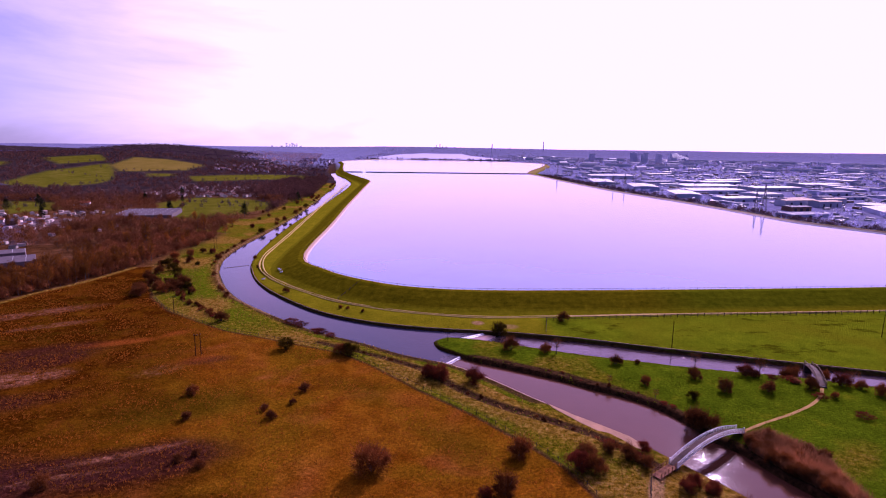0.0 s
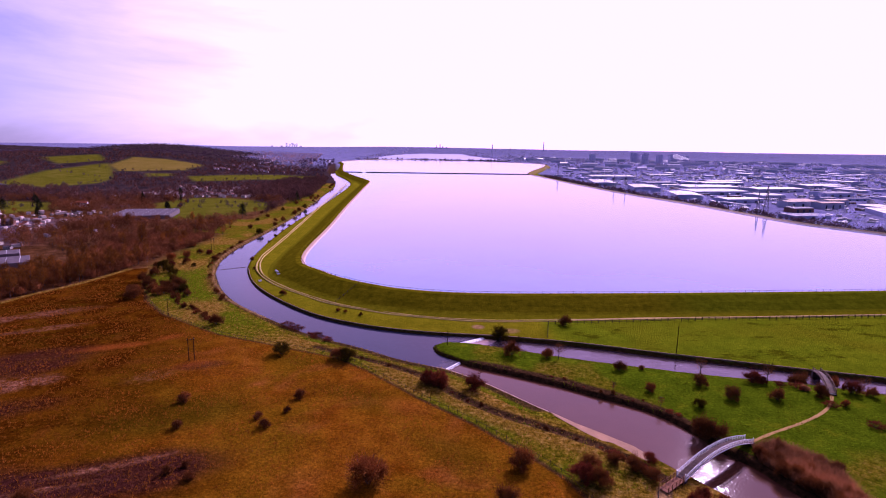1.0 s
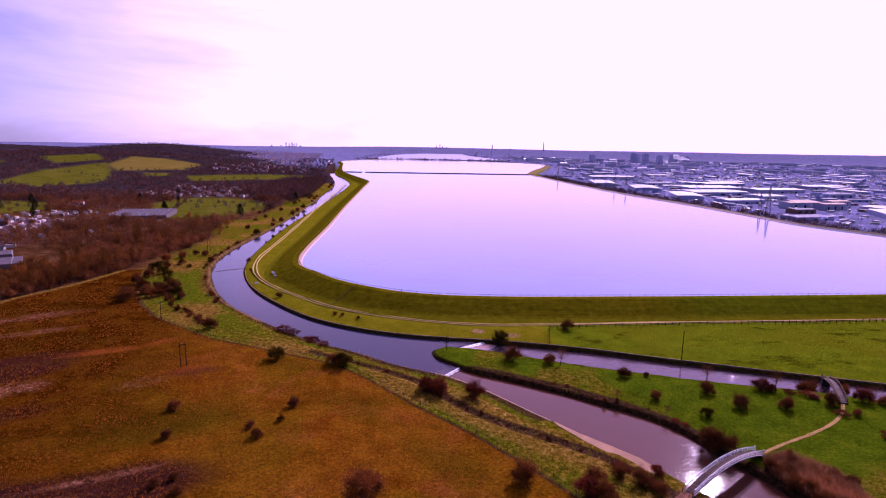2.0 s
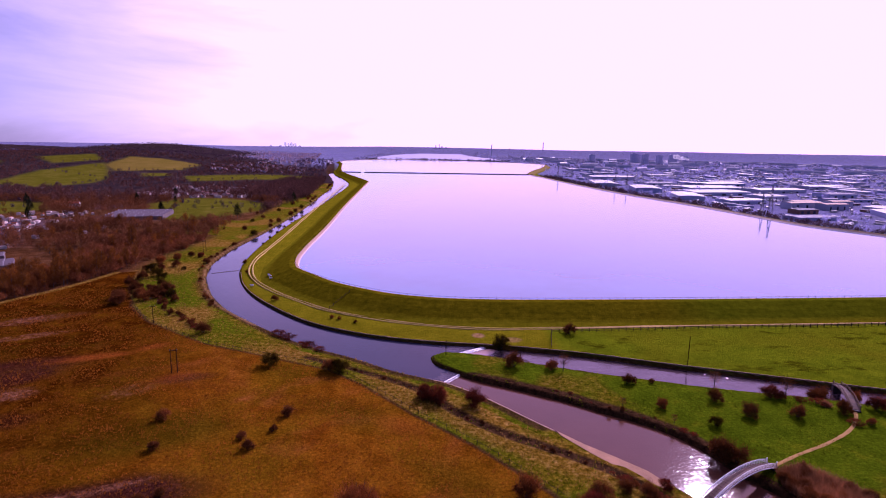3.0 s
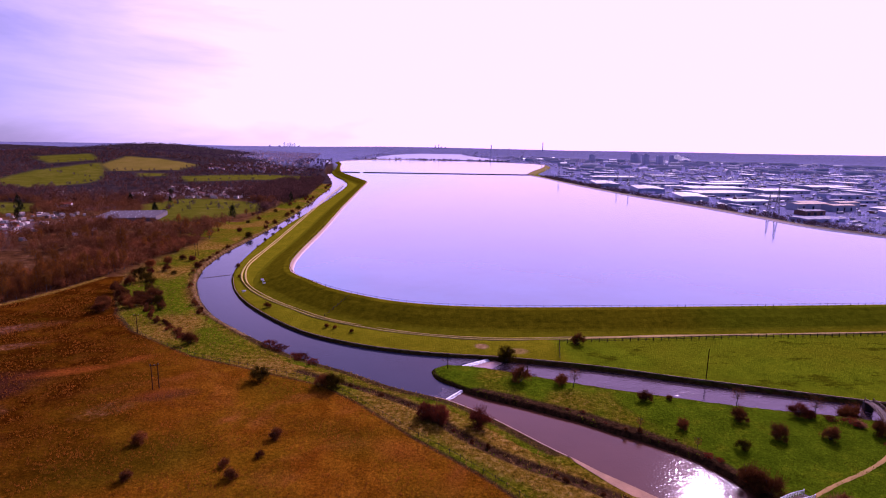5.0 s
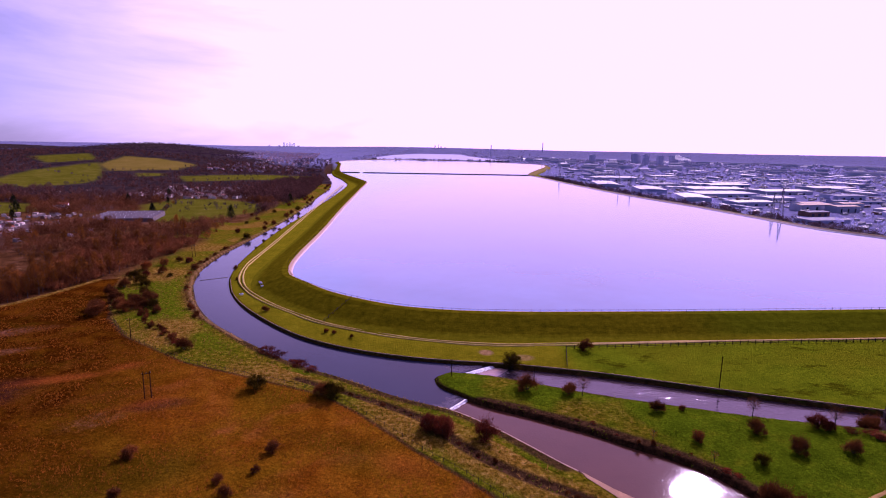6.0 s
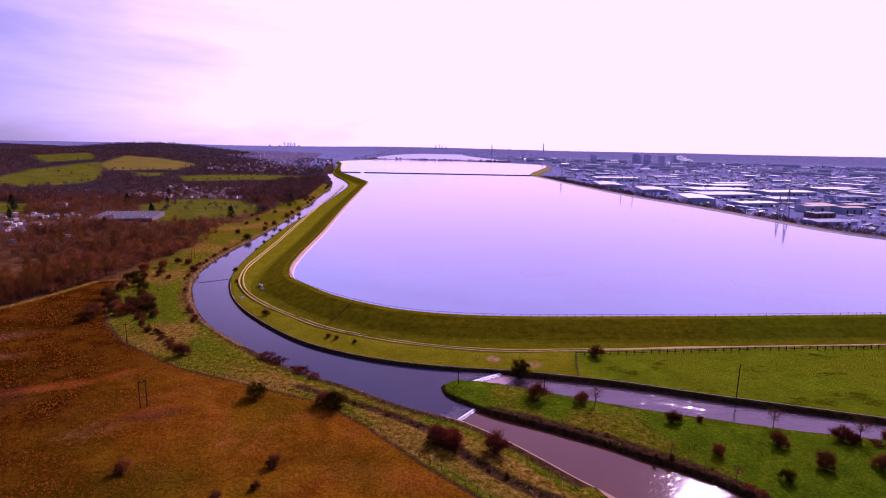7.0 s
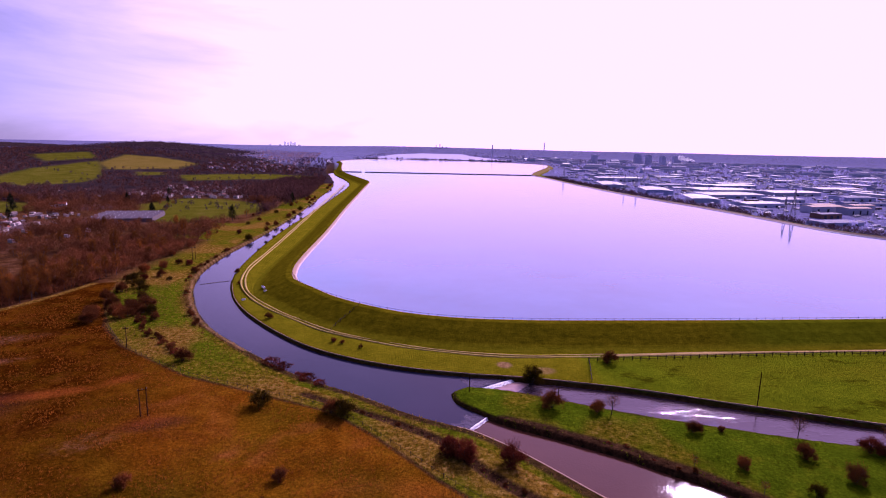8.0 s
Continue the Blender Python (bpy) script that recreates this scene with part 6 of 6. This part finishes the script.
for _ in range(1500):
    if len(ws) > 150:
        break
    y = rh.uniform(560, 1900)
    lo = np.interp(y, [430, 500, 800, 1250, 1330, 2150], [430, 405, 356, 330, 330, 540])
    x = rh.uniform(lo, min(y * 0.92 + 60, 1500))
    if all((x - a) ** 2 + (y - b) ** 2 > (c * 0.5 + 17) ** 2 for a, b, c in ws):
        ws.append((x, y, 36))
        stand(rh.choice(sheds[:3] + [sheds[2]] + sheds[2:4]), x, y, rh.choice((12, 102)) + rh.uniform(-5, 5), rh.uniform(0.3, 0.9), rh.uniform(0.3, 0.75), rh.uniform(0.4, 0.72))


def glasshouse(x, y, turn, spans, length, width, label):
    t = thing("glasshouse", pose(x, y, top_at(x, y), 0, 0, turn), label, "glasshouse", "market garden glasshouses")
    for k in range(spans):
        yc = (k - (spans - 1) / 2) * width
        for nm, mat in (("glass_wall", M_glasshouse), ("glass_roof", M_glasshouse)):
            bm = bmesh.new()
            (shell if nm == "glass_wall" else gable)(bm, length, width, 3.0, 1.6, *(() if nm == "glass_wall" else (0.0, 0.08)))
            bmesh.ops.translate(bm, verts=bm.verts, vec=(0, yc, 0))
            part(nm, bm, mat, t)
        for j in range(int(length / 6) + 1):
            xx = -length / 2 + j * 6
            bm = bmesh.new()
            beam(bm, (xx, yc - width / 2, 3.12), (xx, yc, 4.74), 0.09, sides=4)
            beam(bm, (xx, yc, 4.74), (xx, yc + width / 2, 3.12), 0.09, sides=4)
            part("glazing_bar", bm, M_white, t)


glasshouse(-240, 308, 32, 2, 58, 8, "long grey glasshouse roofs beside the wood")
glasshouse(-258, 330, 32, 1, 54, 9, "long grey glasshouse roof beside the wood")
glasshouse(-252, 536, 12, 5, 46, 9, "wide many-ridged glasshouse with violet-grey panes")


M_shed_roof = plain("mixed_shed_roofs", (0.5, 0.36, 0.32), 0.7, by="island", vary=0.3, spec=0.1)
M_car = plain("mixed_vehicle_paint", (0.34, 0.34, 0.36), 0.35, by="island", vary=0.2, spec=0.5)
xs, ys = scatter(1800, 350, 1300, 500, 1500, lambda x, y: (x > np.interp(y, [430, 500, 800, 1250, 1330, 2150], [430, 405, 356, 330, 330, 540])) & (x < y * 0.9))
far_houses("parked_vehicles", xs, ys, M_car, M_car, "rows of parked vehicles and containers in yards", (4, 11), (1.4, 2.6), (2, 2.6), 0.08)
xs, ys = scatter(170, -420, -215, 350, 560, lambda x, y: (x > -y * 0.95) & ((y > 440) & (x < -285) | (rs.rand(len(x)) < 0.12)) & ~((x > -290) & (x < -212) & (y > 480)))
far_houses("yard_sheds", xs, ys, M_render_wall, M_shed_roof, "small sheds, caravans and vans among trees", (2.5, 5.5), (1.4, 2.2), (2, 3.4), 0.3)


xs, ys = scatter(120, -360, -205, 720, 880, lambda x, y: not_field(x, y) & (x > -y * 0.95))
far_houses("far_village", xs, ys, M_render_wall, M_far_tile, "cluster of small pale houses with red roofs", (3.5, 6), (1.8, 2.8), (3, 4.5), 0.6)


# ---- pylons, towers, chimneys, skyline ----
def make_pylon(high):
    t = thing("pylon", Matrix.Identity(4), "tall grey steel lattice pylon beside the reservoir", "pylon", "pylons of the power line")
    s = high / 40

    def half(z):
        return (3.6 - 2.9 * min(z / (30 * s), 1)) * s if z < 30 * s else 0.7 * s

    lv = [z * s for z in (0, 6, 12, 17, 22, 26, 30, 34, 40)]
    for cx, cy in ((-1, -1), (1, -1), (1, 1), (-1, 1)):
        bm = bmesh.new()
        for a, b in zip(lv, lv[1:]):
            k = 0.3 if b == lv[-1] else 1
            beam(bm, (cx * half(a), cy * half(a), a - 0.3), (cx * half(b) * k, cy * half(b) * k, b), 0.2 * s, sides=4)
        part("leg", bm, M_steel, t)
    for a, b in zip(lv, lv[1:]):
        bm = bmesh.new()
        h0, h1 = half(a), half(b)
        for (ux, uy), (vx, vy) in (((-1, -1), (1, -1)), ((1, -1), (1, 1)), ((1, 1), (-1, 1)), ((-1, 1), (-1, -1))):
            beam(bm, (ux * h0, uy * h0, a), (vx * h1, vy * h1, b), 0.11 * s, sides=3)
            beam(bm, (vx * h0, vy * h0, a), (ux * h1, uy * h1, b), 0.11 * s, sides=3)
        part("brace", bm, M_steel, t)
    for z, l in ((24, 6.0), (30, 7.5), (36, 5.5)):
        for d in (-1, 1):
            bm = bmesh.new()
            for yy in (-0.6, 0.6):
                beam(bm, (0, yy * s, z * s), (d * l * s, 0, z * s), 0.14 * s, sides=4)
                beam(bm, (0, yy * s, (z + 2) * s), (d * l * s, 0, z * s), 0.12 * s, sides=4)
            a = part("arm", bm, M_steel, t)
            bm = bmesh.new()
            beam(bm, (d * l * s, 0, z * s), (d * l * s, 0, (z - 2) * s), 0.16 * s, sides=5)
            part("insulator", bm, M_glass, a)
    return t


pylon = make_pylon(40)
for x, y, k in ((372, 598, 0.8), (358, 590, 0.78), (330, 905, 0.9), (322, 935, 0.9), (290, 1195, 1.0), (475, 1240, 0.9), (640, 1330, 0.9)):
    stand(pylon, x, y, 70, k, k, k)


def make_tower(w, d, high, label, name="tower_block", mat=None, floors=12):
    t = thing(name, Matrix.Identity(4), label, "tower", "distant towers")
    bm = bmesh.new()
    box(bm, -w / 2, -d / 2, -4, w / 2, d / 2, high, bevel=0.3)
    part("wall", bm, mat or M_tower, t)
    for k in range(floors):
        z = high * (k + 0.5) / floors
        bm = bmesh.new()
        box(bm, -w / 2 - 0.12, -d / 2 - 0.12, z, w / 2 + 0.12, d / 2 + 0.12, z + high / floors * 0.38)
        # flats get light blue bands instead of dark glass, for haze
        part("window_band", bm, M_clad if mat is None else M_tower_haze, t)
    bm = bmesh.new()
    box(bm, -w / 4, -d / 4, high, w / 4, d / 4, high + 3, bevel=0.2)
    part("plant_room", bm, mat or M_tower, t)
    return t


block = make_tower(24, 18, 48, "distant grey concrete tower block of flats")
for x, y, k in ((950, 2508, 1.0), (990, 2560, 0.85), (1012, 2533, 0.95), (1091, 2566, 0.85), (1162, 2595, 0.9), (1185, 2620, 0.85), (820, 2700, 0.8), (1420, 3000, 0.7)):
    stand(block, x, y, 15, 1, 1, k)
tall_tower = make_tower(15, 15, 60, "slender skyscraper on the far skyline", "skyscraper", M_tower_haze, 14)
for a, r, k, w in ((-13.25, 4700, 0.55, 1.0), (-12.95, 4720, 0.8, 1.0), (-12.7, 4700, 1.0, 1.1), (-12.5, 4730, 0.7, 0.9), (-12.3, 4700, 0.85, 1.0), (-13.7, 4700, 0.35, 1.2), (-11.9, 4700, 0.35, 1.3), (1.5, 4720, 0.75, 0.8), (1.85, 4700, 1.0, 0.7), (2.1, 4710, 0.6, 0.9), (2.5, 4700, 0.45, 0.9), (-14.6, 4700, 0.4, 0.8), (8.9, 4700, 0.5, 0.6)):
    stand(tall_tower, r * math.sin(radians(a)), r * math.cos(radians(a)), -a, w, w, k)


def chimney_stack(x, y, high, label):
    t = thing("chimney_stack", pose(x, y, top_at(x, y)), label, "chimney", "tall chimneys")
    bm = bmesh.new()
    beam(bm, (0, 0, -2), (0, 0, high), high * 0.06, high * 0.042, 12)
    part("shaft", bm, M_tower, t)
    bm = bmesh.new()
    beam(bm, (0, 0, high * 0.97), (0, 0, high + 0.5), high * 0.05, high * 0.05, 12)
    part("cap", bm, M_stone, t)


chimney_stack(536, 4300, 78, "tall distant concrete chimney")
chimney_stack(936, 1950, 30, "short industrial chimney giving off steam")
chimney_stack(985, 4560, 70, "thin distant chimney on the skyline")


def steam(x, y, z):
    rs = np.random.RandomState(3)
    bm = bmesh.new()
    n = 26
    pts = [(x - 56 * u, y + 2 * math.sin(u * 5), z + 12 * u ** 0.6 + 1.5 * math.sin(u * 9)) for u in (k / (n - 1) for k in range(n))]
    tube(bm, pts, [(2.2 + 5.5 * k / n) * (1 + 0.35 * math.sin(k * 1.9) + 0.2 * math.sin(k * 0.7)) * (0.4 if k in (0, n - 1) else 1) for k in range(n)], 14)
    for v in bm.verts:
        v.co += noise.noise_vector(v.co * 0.16) * 2.4
    for f in bm.faces:
        f.smooth = True
    tagged(mesh_object("steam_plume", bm, M_steam), "small drifting plume of white steam above chimney", "steam")


steam(934, 1950, 33)


# ---- small things on the bank ----
# unidentified pale things on the bank, built as boxes with made-up dark tops
def trough(x, y, z, turn, length, label):
    t = thing("water_trough", pose(x, y, z, 0, 0, turn), label, "trough")
    bm = bmesh.new()
    box(bm, -length / 2, -0.5, 0, length / 2, 0.5, 0.7, bevel=0.06)
    part("body", bm, M_white, t)
    bm = bmesh.new()
    box(bm, -length / 2 + 0.1, -0.38, 0.7, length / 2 - 0.1, 0.38, 0.72)
    part("water_surface", bm, M_river, t)


trough(-75.0, 303.0, 3.1, 118, 4.2, "long pale box standing on the grass bank")
trough(-72.6, 297.0, 3.1, 20, 1.4, "small pale box beside the grass bank")
trough(-79.5, 288.0, 1.55, 40, 1.6, "small pale box beside the gravel track")
